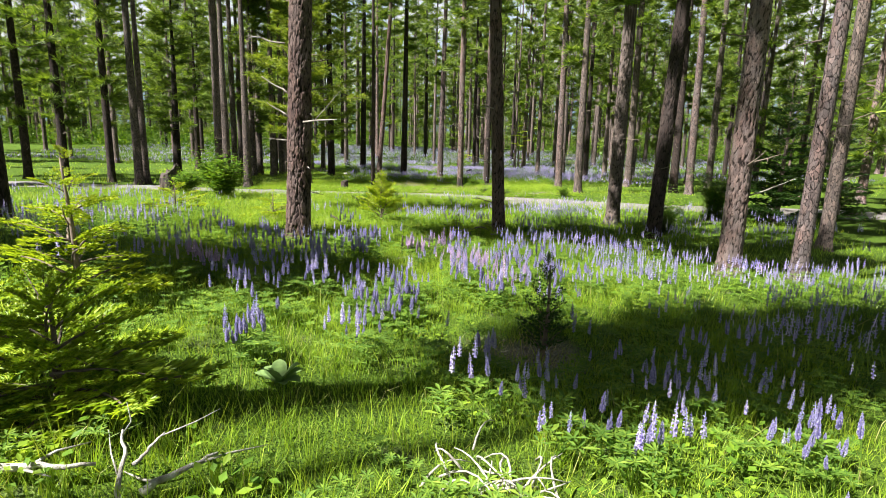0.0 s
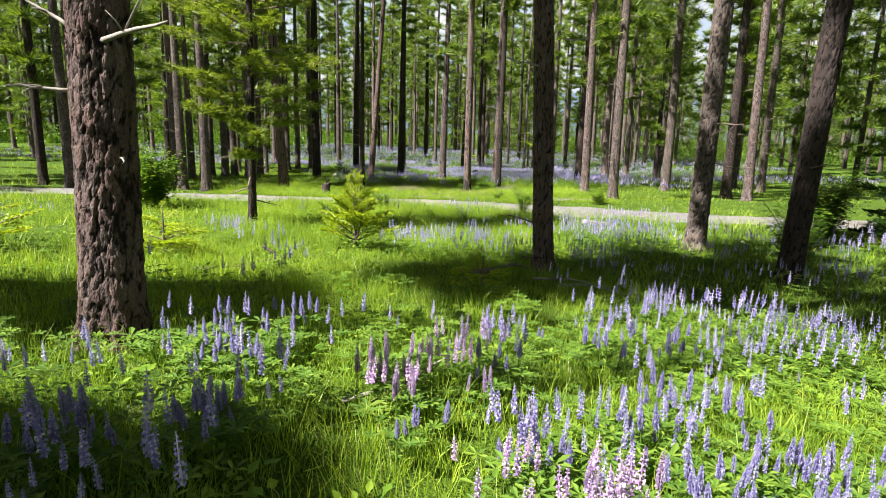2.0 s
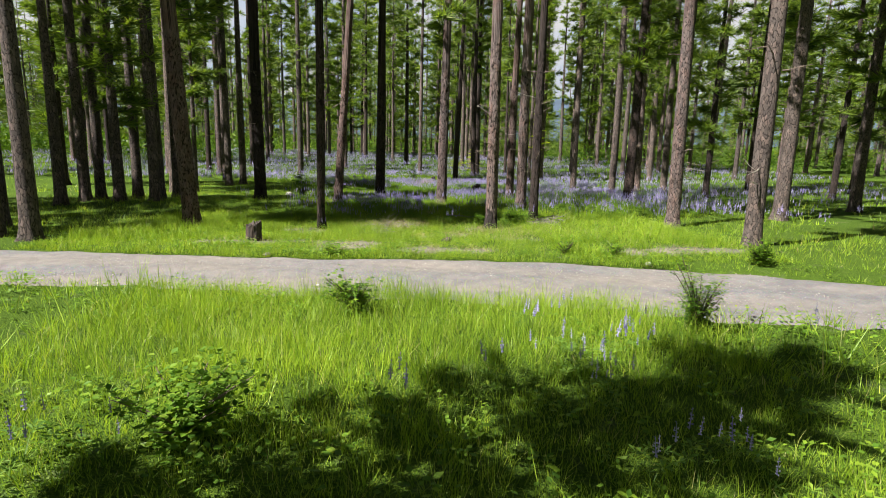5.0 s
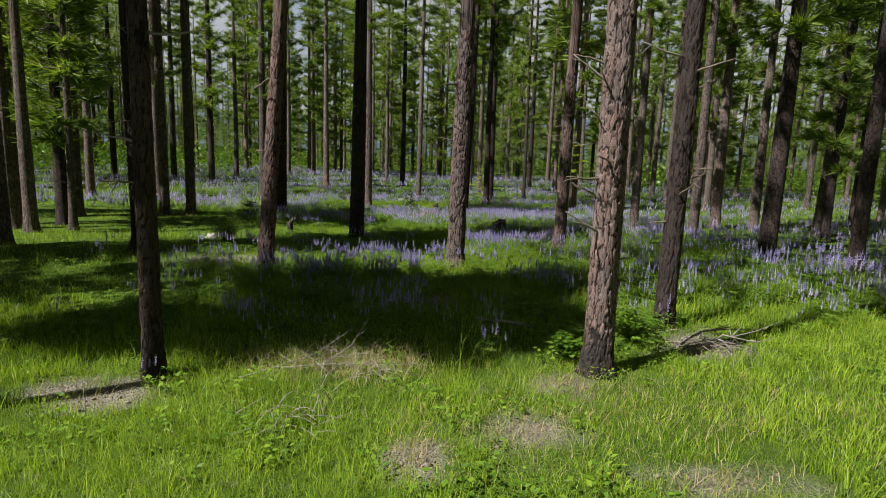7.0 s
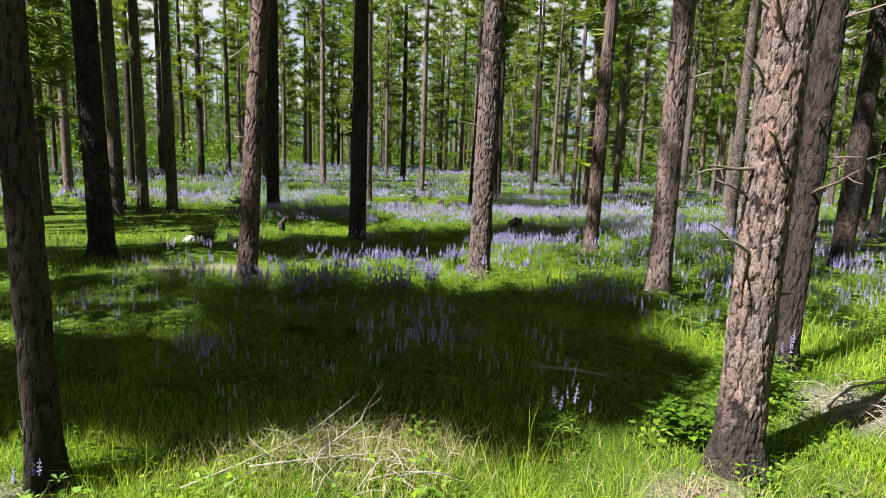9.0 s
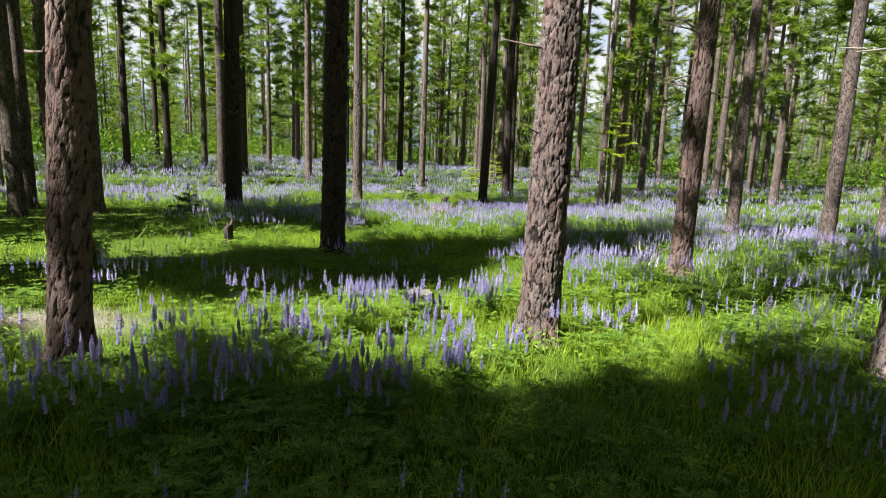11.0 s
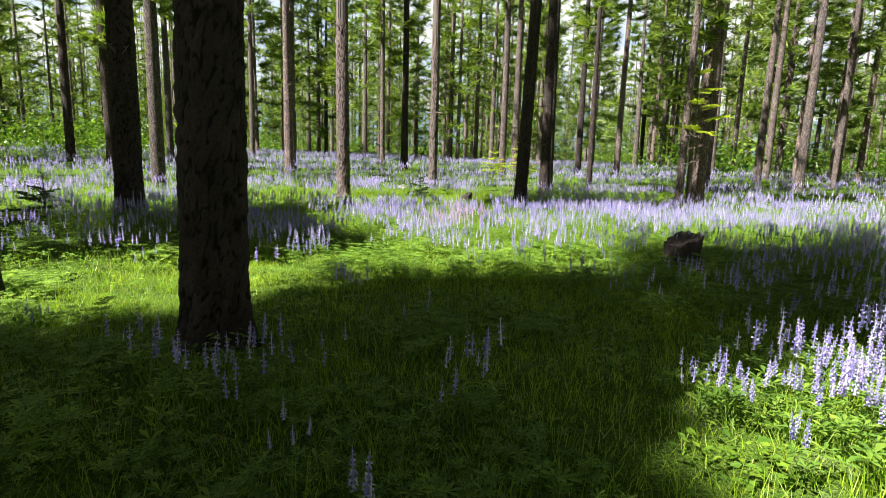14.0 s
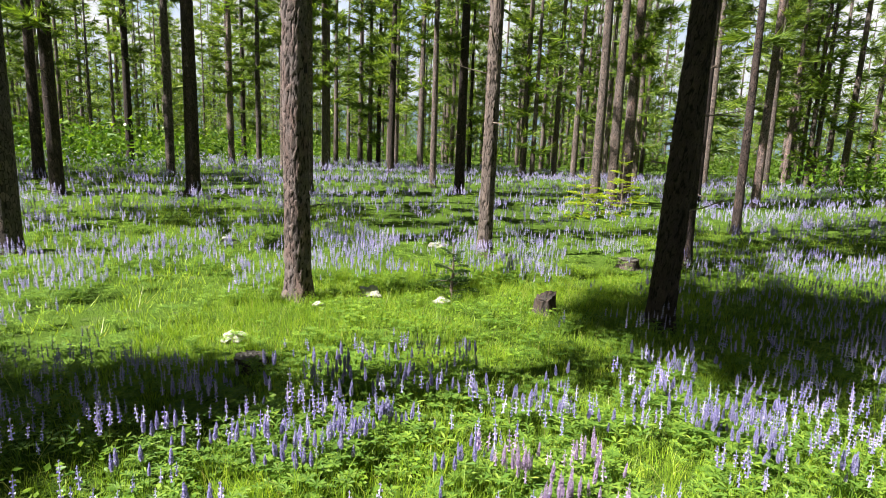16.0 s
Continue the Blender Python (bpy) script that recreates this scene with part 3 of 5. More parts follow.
pine(-12.9, 20.95, 0.34, 0.0, "wisp", "grey", False, 0)
pine(-11.0, -0.2, 0.34, 0.0, "wisp", "grey", False, 0)
pine(-11.3, 0.4, 0.34, 0.0, "crest", "grey", False, 0)
pine(-10.8, 40.4, 0.34, 0.0, "crest", "grey", False, 0)
pine(-9.7, 39.7, 0.34, 0.0, "crest", "grey", False, 0)
pine(-9.5, 21.55, 0.34, 0.0, "tuft", "grey", False, 2)
pine(-8.4, 20.95, 0.34, 0.0, "bud", "grey", False, 0)
pine(-11.2, 34.7, 0.34, 0.0, "wisp", "grey", False, 0)
pine(-9.7, 29.45, 0.34, 0.0, "bud", "grey", False, 0)
pine(-7.35, -5.06, 0.34, 0.0, "bud", "grey", False, 0)
pine(-6.15, -4.31, 0.34, 0.0, "bud", "grey", False, 0)
pine(-4.85, -3.71, 0.34, 0.0, "bud", "grey", False, 0)
pine(-8.35, 2.0, 0.34, 0.0, "bud", "dark", False, 0)
pine(-7.94, -1.14, 0.34, 0.0, "crest", "grey", False, 0)
pine(-11.22, -7.28, 0.34, 0.0, "sprig", "grey", False, 0)
pine(-9.82, -7.18, 0.34, 0.0, "sprig", "grey", False, 0)
pine(-11.85, 27.79, 0.34, 0.0, "bud", "grey", False, 0)
pine(-10.24, 39.06, 0.34, 0.0, "crest", "grey", False, 0)
pine(-8.84, 39.86, 0.34, 0.0, "crest", "grey", False, 0)
pine(-12.35, 38.79, 0.34, 0.0, "bud", "grey", False, 0)
pine(-12.95, 36.79, 0.34, 0.0, "bud", "grey", False, 0)
pine(-12.35, 35.69, 0.34, 0.0, "bud", "grey", False, 0)
pine(-12.92, 20.42, 0.34, 0.0, "sprig", "grey", False, 0)
pine(-10.5, 23.2, 0.34, 0.0, "bud", "grey", False, 0)
pine(-9.98, 22.08, 0.36, 0.0, "tuft", "grey", False, 2)
pine(-9.7, 31.4, 0.36, 0.0, "tuft", "grey", False, 2)
pine(-11.68, 29.78, 0.34, 0.0, "tuft", "grey", False, 2)
pine(-9.88, 30.28, 0.34, 0.0, "tuft", "grey", False, 2)
pine(-11.74, 28.96, 0.34, 0.0, "crest", "grey", False, 0)
pine(-10.84, 30.66, 0.34, 0.0, "crest", "grey", False, 0)
# dense pines with low boughs at the sides
pine(11.5, 9.0, 0.34, 0.02, "low", "grey", False, 4)
pine(-17.5, 22.6, 0.40, 0.0, "low", "dark", False, 3)
pine(-15.2, 22.3, 0.34, 0.01, "low", "dark", False, 3)
pine(-19.8, 23.4, 0.40, 0.0, "low", "dark", False, 3)
pine(-21.6, 22.3, 0.38, 0.0, "low", "dark", False, 3)
pine(-24.0, 24.0, 0.38, 0.0, "low", "dark", False, 2)
# far edge of the track
pine(-6.22, 24.0, 0.42, -0.050, "mid", "brown", True, 2)
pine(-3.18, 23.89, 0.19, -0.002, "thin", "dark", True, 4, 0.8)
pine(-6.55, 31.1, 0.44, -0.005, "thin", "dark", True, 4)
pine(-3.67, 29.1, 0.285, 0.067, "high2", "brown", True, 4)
# dark tone here is shade put into the bark colour
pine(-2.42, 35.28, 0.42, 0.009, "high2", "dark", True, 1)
lane_pine = pine(0.13, 29.87, 0.345, 0.009, "mid2", "red", 2)
for h, side, ln, ri in ((1.78, 200, 0.16, 0.45), (1.45, 350, 0.10, 0.2), (2.5, 170, 0.35, 0.2), (3.2, 20, 0.5, 0.2), (3.6, 215, 0.4, -0.1)):
    dead_branch(lane_pine, h, side, ln, 0.345, int(h * 100) + 3, False, ri, False)
track_pine = pine(1.14, 23.97, 0.295, -0.009, "high", "red", 2, 0, 0.9)
for h, side, ln, ri, pale in ((1.42, 205, 0.46, 0.42, True), (1.75, 190, 0.28, 0.35, False), (1.95, 195, 0.42, 0.1, False), (2.1, 230, 0.3, 0.2, False), (2.35, 200, 0.3, 0.75, False), (2.6, 215, 0.3, 0.9, False), (2.8, 190, 0.4, 0.6, True), (3.0, 165, 0.3, 0.3, False), (1.2, 350, 0.1, 0.1, False)):
    dead_branch(track_pine, h, side, ln, 0.295, int(h * 100) + 9, pale, ri)
pine(2.87, 29.1, 0.365, -0.005, "high2", "red", True, 10)
# this trunk stands in shade, which its dark bark colour imitates
pine(2.57, 25.67, 0.25, 0.001, "high", "dark", True, 10)
pine(3.16, 33.49, 0.32, 0.011, "mid", "brown", True, 14)
pine(7.36, 31.18, 0.37, 0.019, "mid", "dark", False, 4)
pine(9.3, 38.4, 0.36, -0.01, "high", "grey", False, 4)
pine(6.20, 24.4, 0.34, -0.045, "high", "red", False, 6)
pine(6.30, 21.0, 0.34, -0.015, "mid2", "grey", False, 5)
pine(11.3, 22.7, 0.38, -0.02, "mid", "dark", False, 5)
pine(11.9, 21.9, 0.36, -0.06, "high", "red", False, 4)
pine(10.2, 26.0, 0.42, -0.02, "mid", "grey", False, 5)
pine(14.5, 28.5, 0.38, -0.02, "low", "grey", False, 5)
pine(9.05, 30.4, 0.30, -0.02, "mid2", "dark", False, 4)
pine(7.7, 39.8, 0.32, -0.01, "high", "grey", False, 4)
pine(14.9, 40.1, 0.32, 0.05, "mid", "grey", False, 4)
pine(13.3, 41.2, 0.38, -0.02, "mid2", "grey", False, 4)
pine(14.4, 38.6, 0.30, -0.01, "low", "dark", False, 4)
pine(14.8, 26.4, 0.36, -0.03, "mid", "grey", False, 4)
pine(-11.7, 37.0, 0.40, 0.0, "short", "dark", False, 3)
pine(-10.7, 35.7, 0.24, 0.03, "short", "grey", False, 3)
pine(-10.8, 29.2, 0.38, 0.01, "short", "grey", False, 3)
pine(-12.3, 38.7, 0.40, 0.02, "short", "grey", False, 2)
pine(-14.6, 27.6, 0.44, 0.04, "short", "dark", False, 2)
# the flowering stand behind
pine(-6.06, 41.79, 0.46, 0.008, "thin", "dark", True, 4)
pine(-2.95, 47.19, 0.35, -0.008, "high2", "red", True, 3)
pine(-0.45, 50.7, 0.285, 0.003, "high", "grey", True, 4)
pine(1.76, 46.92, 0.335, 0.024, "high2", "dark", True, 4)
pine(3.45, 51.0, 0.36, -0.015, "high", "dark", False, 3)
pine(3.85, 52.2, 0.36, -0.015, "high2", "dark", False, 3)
pine(7.9, 49.3, 0.42, 0.008, "mid", "red", False, 5)
pine(7.0, 48.6, 0.24, 0.01, "thin", "grey", False, 4)
pine(6.6, 56.2, 0.24, -0.015, "mid", "dark", False, 3)
pine(-10.4, 58.5, 0.46, 0.0, "high", "dark", False, 3)
pine(-6.5, 57.2, 0.38, -0.008, "high2", "red", False, 3)
pine(-7.1, 60.8, 0.28, 0.0, "mid", "grey", False, 3)
pine(10.6, 64.2, 0.36, 0.0, "high", "red", False, 3)
pine(-1.55, 63.4, 0.42, -0.01, "mid2", "dark", False, 2)
pine(-2.9, 65.6, 0.30, -0.008, "high", "grey", False, 2)
pine(3.4, 60.5, 0.36, -0.01, "high2", "grey", False, 3)
pine(4.2, 61.5, 0.36, -0.01, "high2", "grey", False, 3)
pine(5.0, 63.0, 0.46, 0.0, "mid", "red", False, 2)
pine(-13.9, 48.9, 0.42, 0.01, "mid2", "red", False, 3)
pine(-15.4, 51.0, 0.34, 0.012, "high", "dark", False, 2)
pine(-13.8, 56.6, 0.42, 0.0, "mid", "dark", False, 3)
pine(-18.0, 61.0, 0.42, 0.008, "high", "dark", False, 2)
pine(-21.8, 60.2, 0.42, 0.012, "mid", "dark", False, 2)
pine(-20.0, 70.0, 0.42, 0.0, "mid2", "dark", False, 2)
pine(-14.6, 64.5, 0.38, 0.0, "high", "grey", False, 2)
pine(-10.1, 73.4, 0.40, -0.015, "mid", "grey", False, 2)
pine(-6.2, 73.5, 0.40, 0.005, "mid2", "dark", False, 2)
pine(12.4, 57.4, 0.40, -0.008, "high", "grey", False, 3)
pine(17.0, 52.2, 0.40, -0.02, "mid", "grey", False, 4)
pine(12.0, 41.7, 0.42, -0.04, "mid2", "red", False, 4)
pine(17.8, 62.3, 0.40, 0.01, "high", "grey", False, 3)
pine(16.6, 57.0, 0.40, 0.002, "high2", "grey", False, 3)
pine(19.9, 59.0, 0.34, -0.025, "thin", "grey", False, 3)
pine(21.8, 61.8, 0.36, -0.015, "mid", "red", False, 2)
pine(17.5, 66.5, 0.38, -0.02, "mid2", "grey", False, 2)
pine(9.0, 66.3, 0.38, -0.02, "high", "dark", False, 2)
pine(16.0, 75.0, 0.40, -0.03, "mid", "grey", False, 2)
pine(-16.0, 78.0, 0.36, 0.0, "mid2", "grey", False, 1)
pine(-12.2, 72.1, 0.38, 0.008, "high", "grey", False, 1)
pine(-8.5, 48.7, 0.40, 0.0, "mid", "grey", False, 3)
pine(-17.5, 37.5, 0.44, 0.015, "short", "dark", False, 2)
pine(-17.1, 48.5, 0.42, 0.012, "thin", "red", False, 2)
pine(-24.4, 55.4, 0.40, 0.005, "mid", "dark", False, 2)

# the rest of the forest: single trees round the open stand, farther ones joined
placed = []
side_rng = np.random.default_rng(21)
tries = 0
while len(placed) < 120 and tries < 9000:
    tries += 1
    x, y = side_rng.uniform(-48, 48), side_rng.uniform(-16, 84)
    inner = -17.5 - 0.07 * max(0, y) < x < 15.5 + 0.10 * max(0, y) and -30 < y < 76
    lane = road_edges(x)[0] - 2 < y < road_edges(x)[1] + 2
    if y < -5 and -26 < x < 5:
        continue
    if (inner and not (y < -7 and abs(x) > 3)) or lane or any(math.hypot(x - a, y - b) < 3.2 for a, b in placed):
        continue
    # left-hand trees are kept only where their shade lands in chosen bands
    hit_y = y + 0.53 * -x
    if -34 < x < -12 and y < 66 and not any(a < hit_y < b for a, b in ((26.0, 27.8), (34.2, 36.0), (52, 55), (60, 90))):
        continue
    placed.append((x, y))
    kind = side_rng.random()
    pine(x, y, side_rng.uniform(0.28, 0.44), side_rng.normal(0, 0.012), "fill" if kind < 0.5 else "fill2", ("grey", "dark", "red")[int(side_rng.integers(0, 3))], False, 0)


def far_tree(r, limbs=30, tufts=5, blades=6, size=2.7):
    """A simple conifer of one mesh for the distance: points and triangles of wood and of needles."""
    h, low = r.uniform(17, 25), r.uniform(0.8, 4.5)
    rad = r.uniform(0.16, 0.24)
    trunk = tube([(0, 0, -0.3), (0, 0, h * 0.5), (0, 0, h)], (rad, rad * 0.6, 0.03), 6, False)
    wood, leaves = crown_pair(int(r.integers(1, 9999)), low, h, r.uniform(1.7, 2.5), limbs, tufts, blades, size)
    return trunk, leaves


far_rng = np.random.default_rng(5)
variants = [far_tree(far_rng) for k in range(6)]
spots = []
while len(spots) < 620:
    x, y = far_rng.uniform(-150, 150), 66 + 150 * far_rng.random() ** 1.6
    if abs(x) > 0.9 * (y - 20) + 25 or (y < 76 and -26 < x < 20) or (y < 84 and 26 < abs(x) < 48):
        continue
    if y > 130 and far_rng.random() < 0.35:
        continue
    spots.append((x, y, float(ground_z(x, y))))
spots = np.array(spots)
which = far_rng.integers(0, 6, len(spots))
scale = far_rng.uniform(0.85, 1.15, len(spots))
turns = far_rng.uniform(0, 6.28, len(spots))
wood = join([spread(variants[k][0], spots[which == k], turns[which == k], scale[which == k]) for k in range(6)])
leaf = join([spread(variants[k][1], spots[which == k], turns[which == k], scale[which == k]) for k in range(6)])
woods = thing("far_woods", pose(0, 0, 0), "dense pine forest closing the distance", "forest", kind="stuff")
tagged(part("trunks", tri_mesh("trunks", *wood, BARKS["grey", False], True), woods), kind="stuff")
tagged(part("needles", tri_mesh("needles", *leaf, NEEDLE), woods), kind="stuff")

# the forest goes on beside and behind the open stand, added to block low light
wide = [far_tree(far_rng, 16, 5, 6, 3.4) for k in range(4)]
spots = []
while len(spots) < 420:
    x, y = far_rng.uniform(-120, 120), far_rng.uniform(-90, 110)
    if (abs(x) < 50 and y > -18) or (abs(x) > 0.9 * (y - 20) + 25 and y > 66 and abs(x) < 50):
        continue
    spots.append((x, y, float(ground_z(x, y))))
spots = np.array(spots)
which, scale, turns = far_rng.integers(0, 4, len(spots)), far_rng.uniform(0.85, 1.15, len(spots)), far_rng.uniform(0, 6.28, len(spots))
wood = join([spread(wide[k][0], spots[which == k], turns[which == k], scale[which == k]) for k in range(4)])
leaf = join([spread(wide[k][1], spots[which == k], turns[which == k], scale[which == k]) for k in range(4)])
woods = thing("far_woods", pose(0, 0, 0), "added pine forest all round, blocking low light", "forest", kind="stuff")
tagged(part("trunks", tri_mesh("trunks", *wood, BARKS["grey", False], True), woods), kind="stuff")
tagged(part("needles", tri_mesh("needles", *leaf, NEEDLE), woods), kind="stuff")

# sunlit thicket under the farthest trees
tn = 5200
tx, ty = far_rng.uniform(-110, 110, tn), 66 + 70 * far_rng.random(tn) ** 1.5
ok = (np.abs(tx) < ty) & ~((np.abs(tx + 1) < 16) & (ty < 84)) & (far_rng.random(tn) < np.where(tx < -10, 0.6, 0.24))
tx, ty = tx[ok], ty[ok]
thick = []
for k in range(3):
    rr = np.random.default_rng(300 + k)
    n = 96
    v0 = np.stack([rr.normal(0, 0.6, n), rr.normal(0, 0.6, n), 0.15 + 1.9 * rr.random(n) ** 1.2], -1)
    q = rr.normal(0, 0.09, (n, 3, 3)) + v0[:, None]
    thick.append((q.reshape(-1, 3), np.arange(n * 3).reshape(-1, 3)))
k = far_rng.integers(0, 3, len(tx))
P = np.stack([tx, ty, ground_z(tx, ty)], -1)
sc = far_rng.uniform(0.5, 1.35, len(tx))
tagged(new("far_thicket", tri_mesh("far_thicket", *join([spread(thick[j], P[k == j], far_rng.uniform(0, 6, (k == j).sum()), sc[k == j]) for j in range(3)]), SHRUB_LEAF)),
       "bright green thicket under the distant pines", "undergrowth", kind="stuff")

# young firs that close the forest at eye height, far back
firs = []
for k in range(4):
    rr = np.random.default_rng(400 + k)
    h = rr.uniform(6, 10)
    firs.append(crown_pair(int(rr.integers(1, 9999)), 0.3, h, rr.uniform(1.5, 2.1), 34, 4, 4, 1.7)[1])
fn = 620
fx, fy = far_rng.uniform(-120, 120, fn), 88 + 90 * far_rng.random(fn) ** 1.3
k = far_rng.integers(0, 4, fn)
P = np.stack([fx, fy, ground_z(fx, fy)], -1)
sc = far_rng.uniform(0.5, 1.2, fn)
tagged(new("far_young_firs", tri_mesh("far_young_firs", *join([spread(firs[j], P[k == j], far_rng.uniform(0, 6, (k == j).sum()), sc[k == j]) for j in range(4)]), NEEDLE)),
       "dark young firs growing under the distant pines", "undergrowth", kind="stuff")

# glowing ring all round that stands in for bright hazy sky between the trees
hm, hnt, hb, ho = node_material("bright_haze")
em = hnt.nodes.new("ShaderNodeEmission")
em.inputs["Strength"].default_value = 0.24
cl = tex(hnt, "noise", 0.004, 5.0, stretch=(1, 1, 2.2))
hnt.links.new(ramp(hnt, cl, ((0.38, (0.68, 0.81, 1.0)), (0.58, (1.0, 1.0, 1.0)))), em.inputs["Color"])
hnt.links.new(em.outputs[0], ho.inputs["Surface"])
th = np.linspace(0, 2 * np.pi, 97)[:-1]
rings = [np.stack([1700 * np.cos(th), 1700 * np.sin(th), np.full(96, z)], -1) for z in (-20.0, 300.0, 620.0, 940.0)]
i3 = (np.arange(3)[:, None] * 96 + np.arange(96)[None])
j3 = (np.arange(3)[:, None] * 96 + (np.arange(96)[None] + 1) % 96)
tagged(new("backdrop", tri_mesh("backdrop", np.concatenate(rings), np.stack([i3, j3, j3 + 96, i3 + 96], -1).reshape(-1, 4), hm, True)), "glowing ring painted as bright hazy low sky", "sky", kind="structure")

# a wooded ridge behind the forest, with distance haze put into its blue colour
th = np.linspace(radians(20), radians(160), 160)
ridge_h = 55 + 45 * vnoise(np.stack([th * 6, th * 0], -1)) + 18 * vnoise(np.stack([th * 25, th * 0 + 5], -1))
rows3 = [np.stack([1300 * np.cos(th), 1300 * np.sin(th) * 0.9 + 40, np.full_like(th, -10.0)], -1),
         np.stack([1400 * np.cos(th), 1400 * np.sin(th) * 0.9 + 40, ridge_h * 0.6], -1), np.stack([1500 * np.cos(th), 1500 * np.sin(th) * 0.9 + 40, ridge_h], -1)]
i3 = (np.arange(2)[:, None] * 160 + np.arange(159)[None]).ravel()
tagged(new("backdrop", tri_mesh("backdrop", np.concatenate(rows3), np.stack([i3, i3 + 1, i3 + 161, i3 + 160], -1), plain_mix("haze_painted_ridge", (0.05, 0.075, 0.115), (0.04, 0.062, 0.095), 0.01, 1.0, 0.1), True)),
       "wooded ridge far behind the forest, haze painted in blue", "hill", kind="structure")


# ---- young conifers and shrubs ----
def bough_mesh(seed, length, material, dense=1.0, fan=0.62, bare_part=0.12):
    """A flat layered bough along +x: a thin stem with side shoots full of needles."""
    r = np.random.default_rng(seed)
    wood, spots, yaws, sizes = [], [], [], []
    s = np.linspace(0, 1, 5)
    mid = np.stack([length * s, 0.05 * length * np.sin(s * 3 + seed), 0.10 * length * np.sin(s * 2.6) - 0.02], -1)
    wood.append(tube(mid, np.linspace(0.010, 0.003, 5) * (0.6 + length), 4, False))
    n = max(5, int(13 * dense * length / 0.5))
    for k in range(n):
        w = bare_part + (1 - bare_part) * k / n
        p = np.array([np.interp(w, s, mid[:, c]) for c in range(3)])
        for sg in (-1, 1):
            ln = fan * length * (1.05 - w) * r.uniform(0.5, 1.0) + 0.05
            yaw = sg * r.uniform(0.6, 1.05)
            for q in range(max(2, int(ln / 0.055))):
                e = p + np.array([math.cos(yaw), math.sin(yaw), 0.05]) * ln * (q + 0.5) / max(2, int(ln / 0.055))
                spots.append(e + r.normal(0, 0.008, 3))
                yaws.append(yaw * 0.8 + r.normal(0, 0.25))
                sizes.append(r.uniform(0.24, 0.36))
    temp = tuft_template(seed + 5, 16, 0.16, 0.024, 0.18)
    leaves = spread(temp, np.array(spots), np.array(yaws), np.array(sizes))
    return tri_mesh("bough_stem", *join(wood), TWIG, True), tri_mesh("needles", *leaves, material)


def young_fir(x, y, height, reach, bright, seed, tiers, label, low=0.1, lift=0, dense=1.0):
    """A young fir with whorls of flat boughs."""
    r = np.random.default_rng(seed)
    ob = thing("fir_sapling", pose(x, y, float(ground_z(x, y)) - 0.02), label, "sapling", "young firs")
    z = np.linspace(-0.05, height, 8)
    rad = 0.012 + 0.016 * height
    part("trunk", tri_mesh("trunk", *tube(np.stack([0.02 * np.sin(z * 3), 0.02 * np.cos(z * 2) - 0.02, z], -1), np.linspace(rad, 0.006, 8), 8), TWIG, True), ob)
    mat = (FIR_TIP if dense <= 1.4 else FIR_GREEN) if bright else FIR_DARK
    kinds = [bough_mesh(seed * 3 + k, 0.5, mat, (0.7 if bright else 1.0) * dense, 0.62, 0.26 if bright and dense <= 1 else 0.10) for k in range(3)]
    for t in range(tiers):
        f = t / max(1, tiers - 1)
        h = height * (low + (0.97 - low) * f)
        n = 5 if f < 0.6 else 4
        for k in range(n):
            ln = reach * (1 - f) ** 0.8 * r.uniform(0.75, 1.1) + 0.10
            m = pose(0, 0, h + r.uniform(-0.35, 0.35) * height / tiers, 0, r.uniform(-18, 10) - 38 * f ** 3 - lift, k * 360 / n + r.uniform(-18, 18) + t * 33) @ Matrix.Scale(ln / 0.5, 4)
            stem, leaf_me = kinds[(t + k) % 3]
            b = part("bough", stem, ob, "", m)
            part("needles", leaf_me, b)
    return ob


young_fir(-1.28, 8.8, 1.12, 0.52, True, 4, 10, "bright yellow-green fir sapling standing in deep grass", 0.12, 26, 1.0)
young_fir(-2.75, -0.2, 1.15, 0.55, True, 9, 6, "slim bright green fir sapling with layered boughs", 0.1, 4, 1.0)
young_fir(-1.8, -1.9, 0.68, 0.60, True, 14, 7, "low spreading bright green fir sapling", 0.1, 8, 1.7)
young_fir(-2.65, -1.5, 0.55, 0.55, True, 18, 6, "low bright green fir sapling in grass", 0.1, 8, 1.5)
young_fir(0.90, -0.35, 0.80, 0.20, False, 23, 6, "small thin dark fir sapling among lupines", 0.15, 30, 0.4)
young_fir(-4.9, 6.2, 0.6, 0.5, True, 27, 4, "low bright fir sapling in grass")
young_fir(-3.3, 7.0, 0.55, 0.5, True, 29, 4, "low bright fir sapling in grass")
young_fir(0.45, 6.25, 0.42, 0.42, True, 33, 3, "low bright fir seedling at the edge of shade")
young_fir(9.9, 11.9, 4.4, 1.2, False, 36, 12, "full dark green young fir with boughs to the ground", 0.03)
young_fir(12.8, 13.5, 3.2, 1.0, False, 39, 10, "full dark green young fir with boughs to the ground", 0.03)
young_fir(2.66, 58.5, 1.5, 0.8, True, 46, 6, "bright green young fir among lupines", 0.05)
young_fir(4.1, 59.5, 2.0, 0.8, True, 49, 7, "bright green young fir among lupines", 0.05)
young_fir(-0.9, 47.8, 0.8, 0.3, False, 52, 5, "small dark fir among lupines")
young_fir(7.35, 48.75, 5.0, 0.85, True, 55, 6, "pale green fir with tufted open boughs", 0.45)
young_fir(-7.0, 41.0, 0.7, 0.4, False, 57, 4, "small fir seedling in grass")


